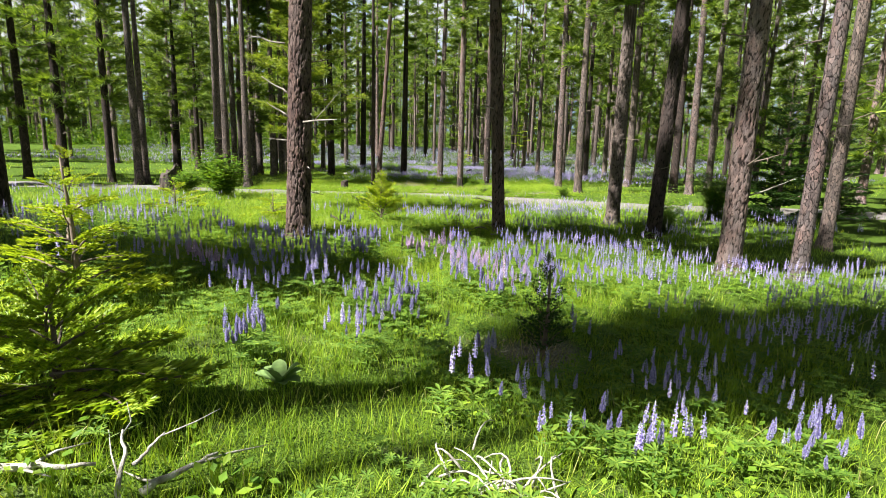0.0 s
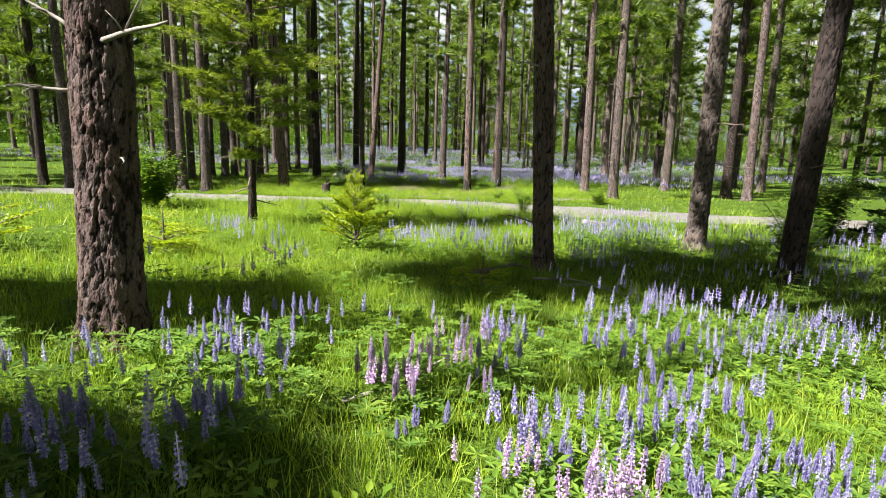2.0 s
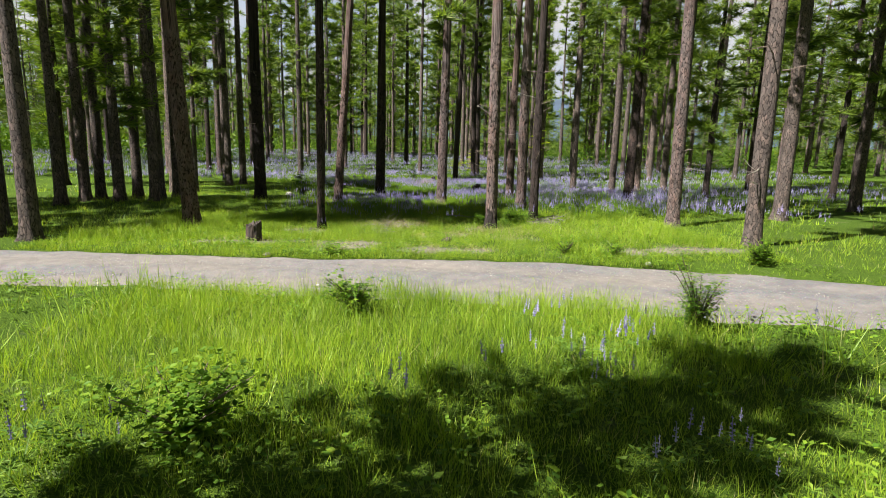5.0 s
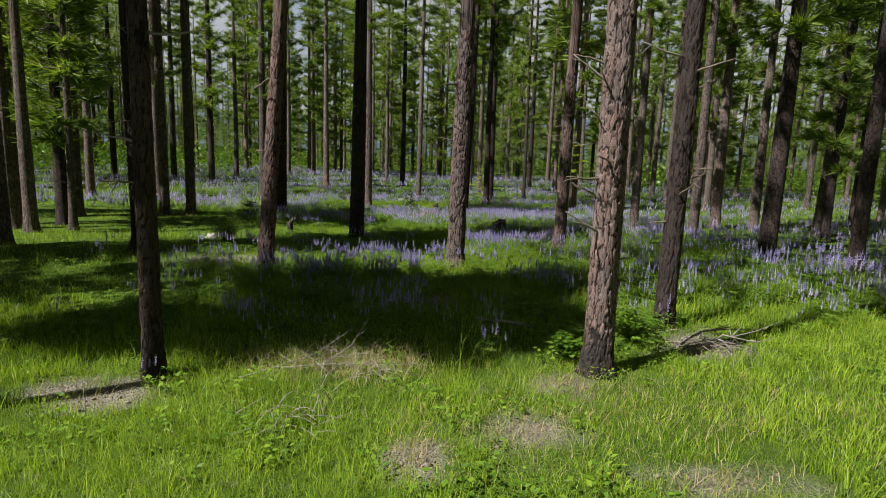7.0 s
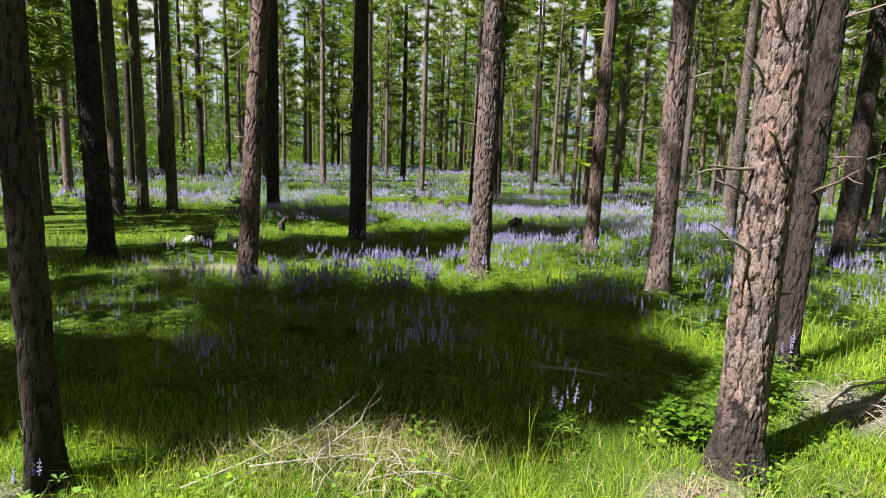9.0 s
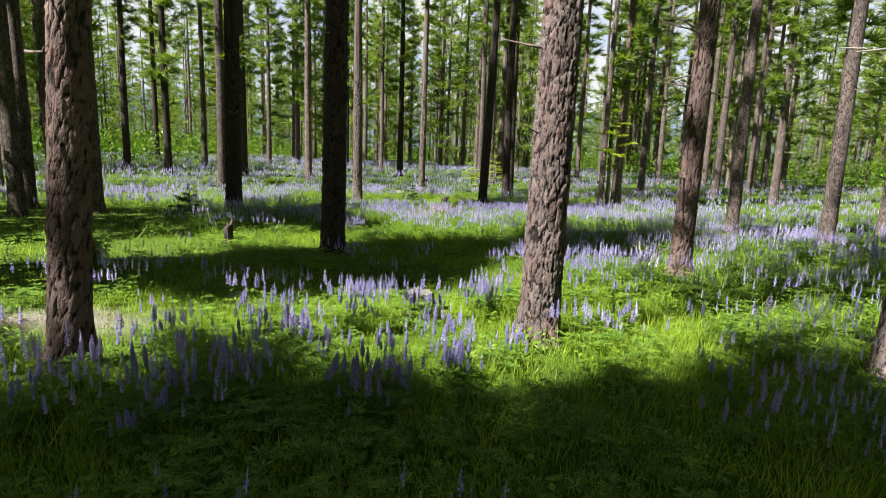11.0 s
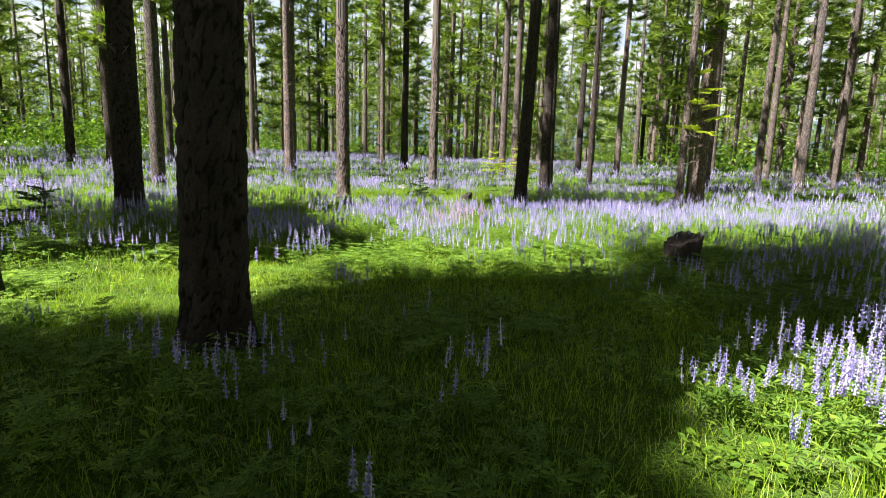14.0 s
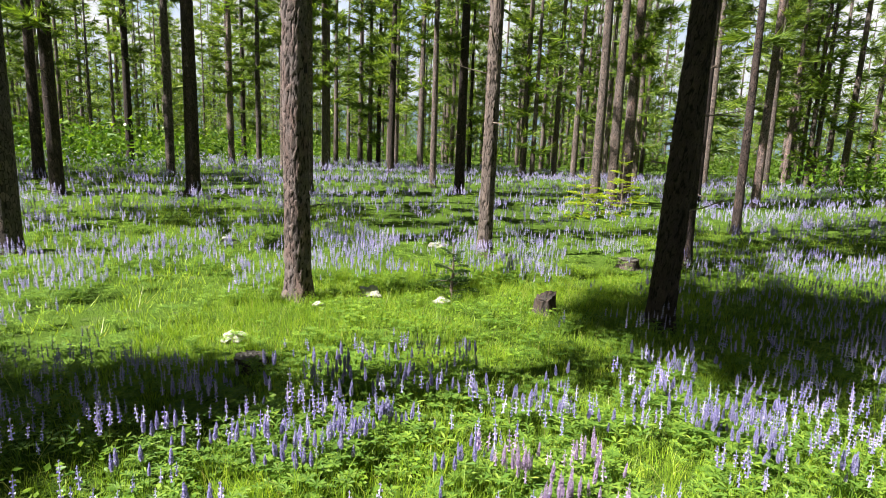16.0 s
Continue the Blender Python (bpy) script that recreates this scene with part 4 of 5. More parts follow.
def small_pine(x, y, d, height, seed):
    """A young pine with soft boughs that begin low."""
    ob = thing("young_pine", pose(x, y, float(ground_z(x, y)) - 0.02), "young dark-stemmed pine with soft drooping green boughs", "tree")
    w, l = crown_pair(seed, 1.25, height, 1.65, 84, 50, 13, 0.44, (0.02, 0), 0.6)
    part("trunk", trunk_mesh(d, height, (0.02, 0), seed, BARKS["dark", True], 1), ob)
    part("branchwork", tri_mesh("branchwork", *w, TWIG), ob)
    part("needles", tri_mesh("needles", *l, YOUNG_NEEDLE), ob)
    for k in range(6):
        dead_branch(ob, 0.45 + 0.22 * k, 20 + 130 * k, 0.5, d, seed + k, False, -0.25)


small_pine(-3.55, 11.05, 0.16, 8.5, 71)


def leaf_template(seed, leaves, reach, size, up=0.7, fold=0.25):
    """A low rosette or tuft of pointed leaves."""
    r = np.random.default_rng(seed)
    v, f = [], []
    for k in range(leaves):
        a, e = r.uniform(0, 6.283), r.uniform(0.15, up)
        d = reach * r.uniform(0.3, 1.0)
        o = np.array([math.cos(a) * d * math.cos(e), math.sin(a) * d * math.cos(e), d * math.sin(e) * 1.2 + 0.02])
        way = np.array([math.cos(a), math.sin(a), r.uniform(-0.4, 0.5)])
        way /= np.linalg.norm(way)
        side = np.cross(way, (0, 0, 1)) + r.normal(0, 0.2, 3)
        ln, wd = size * r.uniform(0.7, 1.2), size * 0.3
        n = len(v)
        v += [o, o + way * ln * 0.45 + side * wd, o + way * ln, o + way * ln * 0.45 - side * wd + np.array([0, 0, fold * wd])]
        f += [(n, n + 1, n + 2), (n, n + 2, n + 3)]
    return np.array(v), np.array(f)


def shrub(x, y, height, reach, seed, label, leaves=1500, size=0.055, mat=None):
    """A leafy bush: many stems from the ground and small leaves all through."""
    r = np.random.default_rng(seed)
    ob = thing("shrub", pose(x, y, float(ground_z(x, y)) - 0.02), label, "shrub", "bushes of the forest floor")
    stems, spots = [], []
    for k in range(22):
        a, ln = r.uniform(0, 6.283), r.uniform(0.55, 1.0)
        e = np.array([math.cos(a) * reach * ln * r.uniform(0.3, 1), math.sin(a) * reach * ln * r.uniform(0.3, 1), height * ln * r.uniform(0.5, 1.05)])
        s = np.linspace(0, 1, 5)
        pts = s[:, None] * e * np.array([1, 1, 0]) * s[:, None] ** 0.4 + np.outer(s ** 0.8, (0, 0, e[2]))
        stems.append(tube(pts, np.linspace(0.010, 0.003, 5), 4, False))
        for q in range(leaves // 22):
            w = r.uniform(0.03, 1.05)
            p = np.array([np.interp(w, s, pts[:, c]) for c in range(3)]) + r.normal(0, 0.11 * reach, 3)
            spots.append((p[0], p[1], abs(p[2])))
    spots = np.array(spots)
    temp = leaf_template(seed + 1, 3, 0.02, size)
    part("stem_tangle", tri_mesh("stem_tangle", *join(stems), TWIG, True), ob)
    part("leaves", tri_mesh("leaves", *spread(temp, spots, r.uniform(0, 6.28, len(spots)), r.uniform(0.7, 1.3, len(spots))), mat or SHRUB_LEAF), ob)
    return ob


shrub(-6.9, 14.0, 1.75, 1.2, 3, "round leafy green bush at the clearing", 4200, 0.085, FORB)
shrub(-8.6, 15.2, 1.0, 0.8, 5, "leafy bright green bush at the clearing", 1600, 0.07)
shrub(2.0, 19.9, 0.40, 0.30, 7, "low leafy weed bush at the track edge", 240, 0.045, FORB)
shrub(3.0, 20.0, 0.30, 0.35, 8, "low leafy weed bush at the track edge", 240, 0.045, FORB)
shrub(-2.35, 19.6, 0.22, 0.42, 9, "low leafy weeds at the track edge", 260, 0.045, FORB)
shrub(-5.4, 33.0, 0.55, 0.5, 11, "small bright leafy bush in grass", 900, 0.05)
shrub(1.9, 25.0, 0.45, 0.4, 12, "dark leafy bush beside a pine", 900, 0.06)
shrub(0.95, 24.3, 0.3, 0.25, 13, "leafy lupine-like bush at a pine foot", 500, 0.06)
shrub(2.2, 15.2, 0.9, 0.45, 15, "thin pale green bush at the track edge", 700, 0.05)
shrub(-1.5, 15.6, 0.5, 0.4, 16, "thin bush in tall grass beside the track", 400, 0.05)
shrub(5.5, 8.9, 1.25, 0.75, 45, "dark leafy bush in the shade of pines", 2000, 0.06)
shrub(8.4, 12.6, 1.9, 0.95, 46, "tall dark leafy bush beside the track", 2600, 0.07)
shrub(5.2, 18.9, 0.45, 0.4, 17, "low dark bush beyond the track", 700, 0.05)
shrub(-2.2, 12.6, 0.5, 0.5, 18, "leafy dark bush below a young pine", 800, 0.05, FORB)

def mullein(x, y, reach, seed):
    """A rosette of broad felty leaves."""
    r = np.random.default_rng(seed)
    ob = thing("mullein", pose(x, y, float(ground_z(x, y)) + 0.05), "pale green mullein rosette with broad felted leaves", "plant")
    for k in range(11):
        s = np.linspace(0, 1, 7)
        ln, up = reach * r.uniform(0.6, 1.0), r.uniform(0.35, 1.1)
        wd = 0.17 * ln * np.sin(np.pi * np.clip(s * 0.92 + 0.08, 0, 1)) ** 0.8 * 1.5
        px, pz = ln * s * math.cos(up), ln * (s * math.sin(up) - 0.25 * s * s)
        v = np.concatenate([np.stack([px, -wd, pz + 0.35 * wd], -1), np.stack([px, 0 * wd, pz], -1), np.stack([px, wd, pz + 0.35 * wd], -1)])
        q = np.arange(6)
        f = np.concatenate([np.stack([q, q + 1, q + 8, q + 7], -1), np.stack([q + 7, q + 8, q + 15, q + 14], -1)])
        part("leaf", tri_mesh("leaf", v, f, MULLEIN_LEAF, True), ob, "", pose(0, 0, 0, 0, 0, k * 137.5))


mullein(-0.84, -1.42, 0.23, 5)


# ---- dead wood, stumps, stones ----
def stick(name, pts, radius, label, material=None, forks=3, seed=1, category="branch"):
    """A fallen branch that lies along points given on the floor (x, y, height above it)."""
    r = np.random.default_rng(seed)
    pts = np.array(pts, float)
    s, t = np.linspace(0, 1, len(pts)), np.linspace(0, 1, 9)
    p = np.stack([np.interp(t, s, pts[:, c]) for c in range(3)], -1)
    o = np.array([p[0, 0], p[0, 1], float(ground_z(p[0, 0], p[0, 1]))])
    p[:, 2] += ground_z(p[:, 0], p[:, 1])
    p = p + np.cumsum(r.normal(0, radius * 0.5, (9, 3)), 0) * np.array([1, 1, 0.3]) - o
    ob = thing(name, Matrix.Translation(o), label, category, "fallen branches")
    part("stem", tri_mesh("stem", *tube(p, np.linspace(radius, radius * 0.35, 9), 8), material or DEADWOOD, True), ob)
    for k in range(forks):
        b = p[r.integers(2, 8)]
        way = (p[-1] - p[0]) / np.linalg.norm(p[-1] - p[0])
        e = b + (way * r.uniform(0.2, 1) + r.normal(0, 0.5, 3) * np.array([1, 1, 0.5])) * r.uniform(0.12, 0.4)
        e[2] = abs(e[2])
        part("twig", tri_mesh("twig", *tube([b, (b + e) / 2 + r.normal(0, 0.015, 3), e], (radius * 0.4, radius * 0.3, radius * 0.1), 5), material or DEADWOOD, True), ob)


stick("fallen_branch", ((0.05, 25.45, 0.12), (0.45, 25.4, 0.10), (0.75, 25.3, 0.08)), 0.022, "pale bleached branch lying in grass", seed=3)
stick("fallen_branch", ((-2.35, 23.75, 0.05), (-1.75, 24.2, 0.12), (-1.35, 24.6, 0.3)), 0.008, "pale bleached branch lying in dry grass", seed=4, forks=6)
stick("fallen_branch", ((-1.7, 24.0, 0.04), (-1.35, 24.3, 0.2), (-1.2, 24.5, 0.42)), 0.008, "pale forked branch propped in dry grass", seed=5, forks=5)
stick("fallen_branch", ((-2.0, 23.9, 0.10), (-1.5, 24.0, 0.10), (-0.9, 24.1, 0.06)), 0.008, "pale bleached branch lying in dry grass", seed=6, forks=5)
stick("fallen_branch", ((0.45, 7.1, 0.06), (0.75, 7.25, 0.12), (1.0, 7.35, 0.18)), 0.035, "thick grey broken branch at a pine foot", TWIG, seed=8)
stick("fallen_branch", ((1.15, 6.95, 0.08), (1.6, 7.0, 0.08), (2.1, 6.8, 0.06)), 0.018, "pale thin branch lying in shade", seed=9)
stick("fallen_branch", ((1.4, 6.7, 0.06), (1.8, 6.8, 0.08), (2.3, 6.5, 0.05)), 0.020, "pale thin branch lying in shade", seed=10)
stick("fallen_branch", ((-2.55, 6.1, 0.02), (-2.15, 6.4, 0.04), (-1.8, 6.85, 0.12)), 0.012, "weathered branch half hidden in grass", TWIG, seed=11)
stick("fallen_branch", ((-2.1, 6.95, 0.2), (-1.95, 6.85, 0.15), (-1.7, 6.8, 0.02)), 0.020, "dark broken branch in grass", CHAR, seed=12)
stick("fallen_branch", ((-1.68, -2.5, 0.06), (-1.52, -2.5, 0.09), (-1.36, -2.46, 0.07)), 0.020, "pale lichened branch in tall grass", LICHEN, seed=13, forks=2)
stick("fallen_branch", ((-1.12, -2.6, 0.03), (-1.17, -2.45, 0.13), (-1.2, -2.38, 0.20)), 0.012, "pale forked twig standing in grass", LICHEN, seed=14, forks=2)
stick("fallen_branch", ((-1.15, -2.45, 0.10), (-1.1, -2.4, 0.16), (-1.06, -2.36, 0.20)), 0.009, "pale forked twig standing in grass", LICHEN, seed=21, forks=1)
stick("fallen_branch", ((-1.04, -2.56, 0.06), (-0.96, -2.45, 0.08), (-0.86, -2.33, 0.11)), 0.018, "pale lichened branch in tall grass", LICHEN, seed=15, forks=2)
stick("fallen_branch", ((3.5, 13.9, 0.04), (3.9, 13.85, 0.05), (4.3, 13.8, 0.04)), 0.075, "short grey log lying in grass", DEADWOOD, 1, seed=16, category="log")
stick("fallen_branch", ((-0.5, 3.0, 0.02), (-0.15, 3.2, 0.08), (0.15, 3.5, 0.20)), 0.014, "thin dry branch among lupines", seed=17)
stick("fallen_branch", ((2.4, 24.8, 0.05), (2.7, 24.95, 0.15), (3.0, 24.9, 0.22)), 0.016, "grey dead brush beside a pine", seed=18, forks=7)
stick("fallen_branch", ((2.5, 24.6, 0.05), (2.85, 24.75, 0.18), (3.2, 24.7, 0.12)), 0.016, "grey dead brush beside a pine", seed=19, forks=7)
stick("fallen_branch", ((2.6, 33.9, 0.05), (2.9, 34.3, 0.25), (3.0, 34.7, 0.5)), 0.018, "pale dead branch among lupines", seed=20, forks=6)
stick("fallen_branch", ((3.1, 34.4, 0.05), (3.4, 34.9, 0.2), (3.9, 35.1, 0.35)), 0.018, "pale dead branch among lupines", seed=22, forks=6)


def twig_pile(x, y, reach, count, label, seed, mat=None, thick=0.005):
    """A tangle of thin dry twigs or straw on the floor."""
    r = np.random.default_rng(seed)
    ob = thing("brush_pile", pose(x, y, float(ground_z(x, y))), label, "brush", "piles of dry brush")
    for k in range(count):
        a, c = r.uniform(0, 6.283), r.normal(0, reach * 0.4, 2)
        ln = r.uniform(0.25, 0.6) * reach
        s = np.linspace(-1, 1, 6)
        curl = r.normal(0, 0.3)
        pts = np.stack([c[0] + np.cos(a) * ln * s - np.sin(a) * curl * ln * s * s, c[1] + np.sin(a) * ln * s + np.cos(a) * curl * ln * s * s, 0.06 + 0.12 * r.random() * (1 - s * s) + 0.05 * r.random() * s], -1)
        part("twig", tri_mesh("twig", *tube(pts, np.linspace(thick, thick * 0.3, 6), 5), mat or DEADWOOD, True), ob)


twig_pile(0.42, -2.24, 0.30, 24, "tangle of pale dry twigs and roots", 3, LICHEN, 0.0075)
twig_pile(-1.55, 24.25, 0.6, 26, "pile of grey dry brush in grass", 4)
twig_pile(2.75, 24.85, 0.5, 30, "pile of grey dry brush beside a pine", 5)
twig_pile(-1.6, 22.9, 0.4, 18, "bleached twigs in dry grass", 6)
twig_pile(-1.0, 23.9, 0.4, 16, "bleached twigs in dry grass", 7)


def stump(x, y, d, height, seed, label, cut=True, charred=False, slant=0.0):
    """A stump with a furrowed side and, if sawn, a paler flat top."""
    r = np.random.default_rng(seed)
    ob = thing("stump", pose(x, y, float(ground_z(x, y)) - 0.03), label, "stump", "stumps of the forest")
    n, zs = 72, np.linspace(0, 1, 10)
    a = np.arange(n) * 2 * np.pi / n
    A, T = np.meshgrid(a, zs)
    top = height * (1 + slant * np.cos(A - 0.6) + (0 if cut else 0.30 * (vnoise(np.stack([np.cos(A) * 1.5 + 3, np.sin(A) * 1.5 + seed], -1)) - 0.5) + 0.24 * (vnoise(np.stack([np.cos(A) * 5 + 9, np.sin(A) * 5 + seed], -1)) - 0.5)))
    rad = 0.5 * d * (1 + 0.35 * np.exp(-T * 5) * (1 + 0.5 * np.sin(4 * A + seed))) * (1 + 0.16 * (vnoise(np.stack([np.cos(A) * 4, np.sin(A) * 4, T * 2 + seed], -1)) - 0.5) + 0.22 * (vnoise(np.stack([np.cos(A) * 13, np.sin(A) * 13, T * 3 + seed], -1)) - 0.5) + 0.07 * np.sin(9 * A + 2 * np.sin(3 * A)))
    V = np.stack([np.cos(A) * rad, np.sin(A) * rad, T * top], -1).reshape(-1, 3)
    i = (np.arange(9)[:, None] * n + np.arange(n)[None])
    j = (np.arange(9)[:, None] * n + (np.arange(n)[None] + 1) % n)
    part("side", tri_mesh("side", V, np.stack([i, j, j + n, i + n], -1).reshape(-1, 4), CHAR if charred else BARKS["grey", False], True), ob)
    rim = V[-n:]
    mid = rim.mean(0) + np.array([0, 0, 0.012 if cut else -0.05])
    ring = mid + (rim - mid) * 0.55 + r.normal(0, 0.006, rim.shape)
    W = np.concatenate([rim, ring, mid[None]])
    k = np.arange(n)
    F = np.concatenate([np.stack([k, (k + 1) % n, (k + 1) % n + n], -1), np.stack([k, (k + 1) % n + n, k + n], -1), np.stack([k + n, (k + 1) % n + n, np.full(n, 2 * n)], -1)])
    part("cut_face", tri_mesh("cut_face", W, F, CHAR if charred and not cut else CUT_WOOD, True), ob, "" if charred and not cut else "pale weathered cut face")


stump(-0.88, 32.1, 0.34, 0.27, 3, "low sawn stump with a pale weathered top among lupines")
stump(-4.2, 21.4, 0.30, 0.38, 4, "dark burnt stump with a slanting broken top", False, True, 0.16)
stump(2.3, 38.4, 0.42, 0.36, 5, "dark charred stump in the shade", False, True, 0.2)
stump(-2.55, 44.6, 0.28, 0.16, 6, "charred low stump with a pale top", True, True)
stump(0.40, 47.2, 0.26, 0.26, 8, "dark burnt stump in sunlit grass", False, True, 0.25)
stump(2.3, 50.6, 0.36, 0.2, 9, "low sawn stump with orange-brown top")
stump(-0.17, 21.3, 0.2, 0.1, 10, "charred stub of wood in grass", False, True, 0.3)
stump(-4.5, 36.2, 0.16, 0.4, 11, "thin charred stub among lupines", False, True, 0.2)
stump(-9.8, 16.5, 0.6, 0.75, 12, "large dark broken stump at the clearing edge", False, True, 0.3)


def stone(x, y, size, seed, label="rounded grey field stone half sunk in grass"):
    bm = bmesh.new()
    bmesh.ops.create_icosphere(bm, subdivisions=3, radius=1)
    for v in bm.verts:
        k = 0.7 + 0.5 * noise.noise(v.co * 1.3 + Vector((seed, 0, 0))) + 0.12 * noise.noise(v.co * 4 + Vector((0, seed, 0)))
        v.co = Vector((v.co.x * size * k, v.co.y * size * 0.8 * k, v.co.z * size * 0.55 * k))
    me = bpy.data.meshes.new("stone")
    bm.to_mesh(me)
    bm.free()
    me.materials.append(STONE)
    ob = new("stone", me)
    ob.location = (x, y, float(ground_z(x, y)) + size * 0.18)
    tagged(ob, label, "stone", "stones in the grass")


for sx, sy, ss, k in ((-3.05, 45.3, 0.17, 1), (-1.0, 47.4, 0.14, 2), (-2.05, 47.6, 0.22, 3), (-2.6, 46.9, 0.1, 4), (-3.4, 19.3, 0.07, 5), (-3.0, 31.6, 0.16, 6), (3.3, 19.1, 0.08, 7), (-6.2, 34.2, 0.2, 8), (-5.5, 50.5, 0.25, 9), (-1.4, 51.5, 0.22, 10)):
    stone(sx, sy, ss, k)

# loose pebbles of the track
pr = np.random.default_rng(31)
px = pr.uniform(-6, 5, 5200)
ea, eb = road_edges(px)
py = ea + (eb - ea) * pr.uniform(0.03, 0.97, 5200)
peb_v = np.array([(1, 0, 0), (-1, 0, 0), (0, 0.8, 0), (0, -0.8, 0), (0, 0, 0.6), (0, 0, -0.6)])
peb_f = np.array([(0, 2, 4), (2, 1, 4), (1, 3, 4), (3, 0, 4), (2, 0, 5), (1, 2, 5), (3, 1, 5), (0, 3, 5)])
lane_t = (py - ea) / (eb - ea)
pz = ground_z(px, py) - 0.035 + 0.05 * np.sin(np.pi * lane_t) - 0.035 * np.exp(-(((lane_t - 0.3) / 0.09) ** 2)) - 0.035 * np.exp(-(((lane_t - 0.72) / 0.09) ** 2)) + 0.004
tagged(new("pebbles", tri_mesh("pebbles", *spread((peb_v, peb_f), np.stack([px, py, pz], -1), pr.uniform(0, 6, 5200), np.exp(pr.normal(-5.2, 0.5, (5200, 1))) * pr.uniform(0.7, 1.3, (5200, 3))), STONE, True)),
       "loose grey pebbles scattered on the gravel track", "gravel", kind="stuff")

sx = np.concatenate([pr.normal(b[0], b[2] * 0.5, 110) for b in BARE])
sy = np.concatenate([pr.normal(b[1], b[3] * 0.5, 110) for b in BARE])
tagged(new("pebbles", tri_mesh("pebbles", *spread((peb_v, peb_f), np.stack([sx, sy, ground_z(sx, sy) + 0.006], -1), pr.uniform(0, 6, len(sx)), np.exp(pr.normal(-4.85, 0.6, (len(sx), 1))) * pr.uniform(0.7, 1.3, (len(sx), 3))), CLOD, True)),
       "small grey stones and clods on bare soil", "stones", kind="stuff")


# ---- lupines ----
def spike_template(seed, levels, around, length, wide):
    """A flower spike: a slim core and whorls of pea-like petals round it, smaller towards the tip."""
    r = np.random.default_rng(seed)
    v, f = [], []
    for k in range(levels):
        t = k / (levels - 1)
        z = length * t
        rr = wide * (1.0 - 0.62 * t ** 2.4) * (0.72 + 0.28 * min(1, t * 6)) * r.uniform(0.88, 1.1)
        for q in range(around):
            a = 2 * np.pi * (q + 0.5 * (k % 2)) / around + r.uniform(-0.3, 0.3)
            o = np.array([math.cos(a), math.sin(a), 0.0])
            s = np.array([-math.sin(a), math.cos(a), 0.0])
            w = 1.35 * rr / around * r.uniform(0.8, 1.3)
            zz = z + r.uniform(-0.3, 0.3) * length / levels
            lift, ex = r.uniform(0.1, 0.7), r.uniform(0.75, 1.15)
            n = len(v)
            v += [o * 0.1 * rr + (0, 0, zz), o * rr * 0.8 * ex + s * w + (0, 0, zz + rr * lift), o * rr * 1.05 * ex + (0, 0, zz - rr * 0.28), o * rr * 0.8 * ex - s * w + (0, 0, zz + rr * lift)]
            f += [(n, n + 1, n + 2), (n, n + 2, n + 3)]
    core = tube([(0, 0, -0.04 * length), (0, 0, 1.12 * length)], np.array([0.32, 0.06]) * wide, 3, False)
    return join([(np.array(v, float), np.array(f)), core])


def palm_leaf(seed, leaflets, size):
    """A palmate leaf: narrow leaflets spread like a hand fan from one point, slightly cupped."""
    r = np.random.default_rng(seed)
    v, f = [], []
    for k in range(leaflets):
        a = 2 * np.pi * k / leaflets + r.uniform(-0.12, 0.12)
        o, s = np.array([math.cos(a), math.sin(a), 0.28]), np.array([-math.sin(a), math.cos(a), 0.0])
        ln = size * r.uniform(0.8, 1.1)
        n = len(v)
        v += [(0, 0, 0), o * ln * 0.6 + s * ln * 0.16, o * ln - np.array([0, 0, 0.1 * ln]), o * ln * 0.6 - s * ln * 0.16]
        f += [(n, n + 1, n + 2), (n, n + 2, n + 3)]
    return np.array(v, float), np.array(f)


def lupine_bush(seed, leaves, reach, height, size, leaflets=8):
    """The foliage of one lupine: palmate leaves on thin stalks."""
    r = np.random.default_rng(seed)
    pieces = []
    pl = palm_leaf(seed, leaflets, size)
    for k in range(leaves):
        a, d, h = r.uniform(0, 6.283), reach * r.uniform(0.15, 1.0), height * r.uniform(0.35, 1.0)
        p = np.array([[math.cos(a) * d, math.sin(a) * d, h]])
        pieces.append(spread(pl, p, np.array([a]), np.array([r.uniform(0.7, 1.2)]), np.array([r.uniform(0, 0.9)]), np.array([a])))
        e = p[0]
        s = np.array([-math.sin(a), math.cos(a), 0]) * 0.0035
        pieces.append((np.array([s * 0, s * 0 + s * 2, e - s * 0.2, e + s * 0.2]), np.array([(0, 1, 2), (1, 3, 2)])))
    return join(pieces)


def lateral(x, y):
    """Distance sideways from the middle of the open lane."""
    return np.abs(x - np.interp(y, (-5, 0, 6, 16, 24, 30, 36, 43), (0.1, 0.1, -0.9, -0.9, -1.1, -1.3, -1.0, -0.5)))


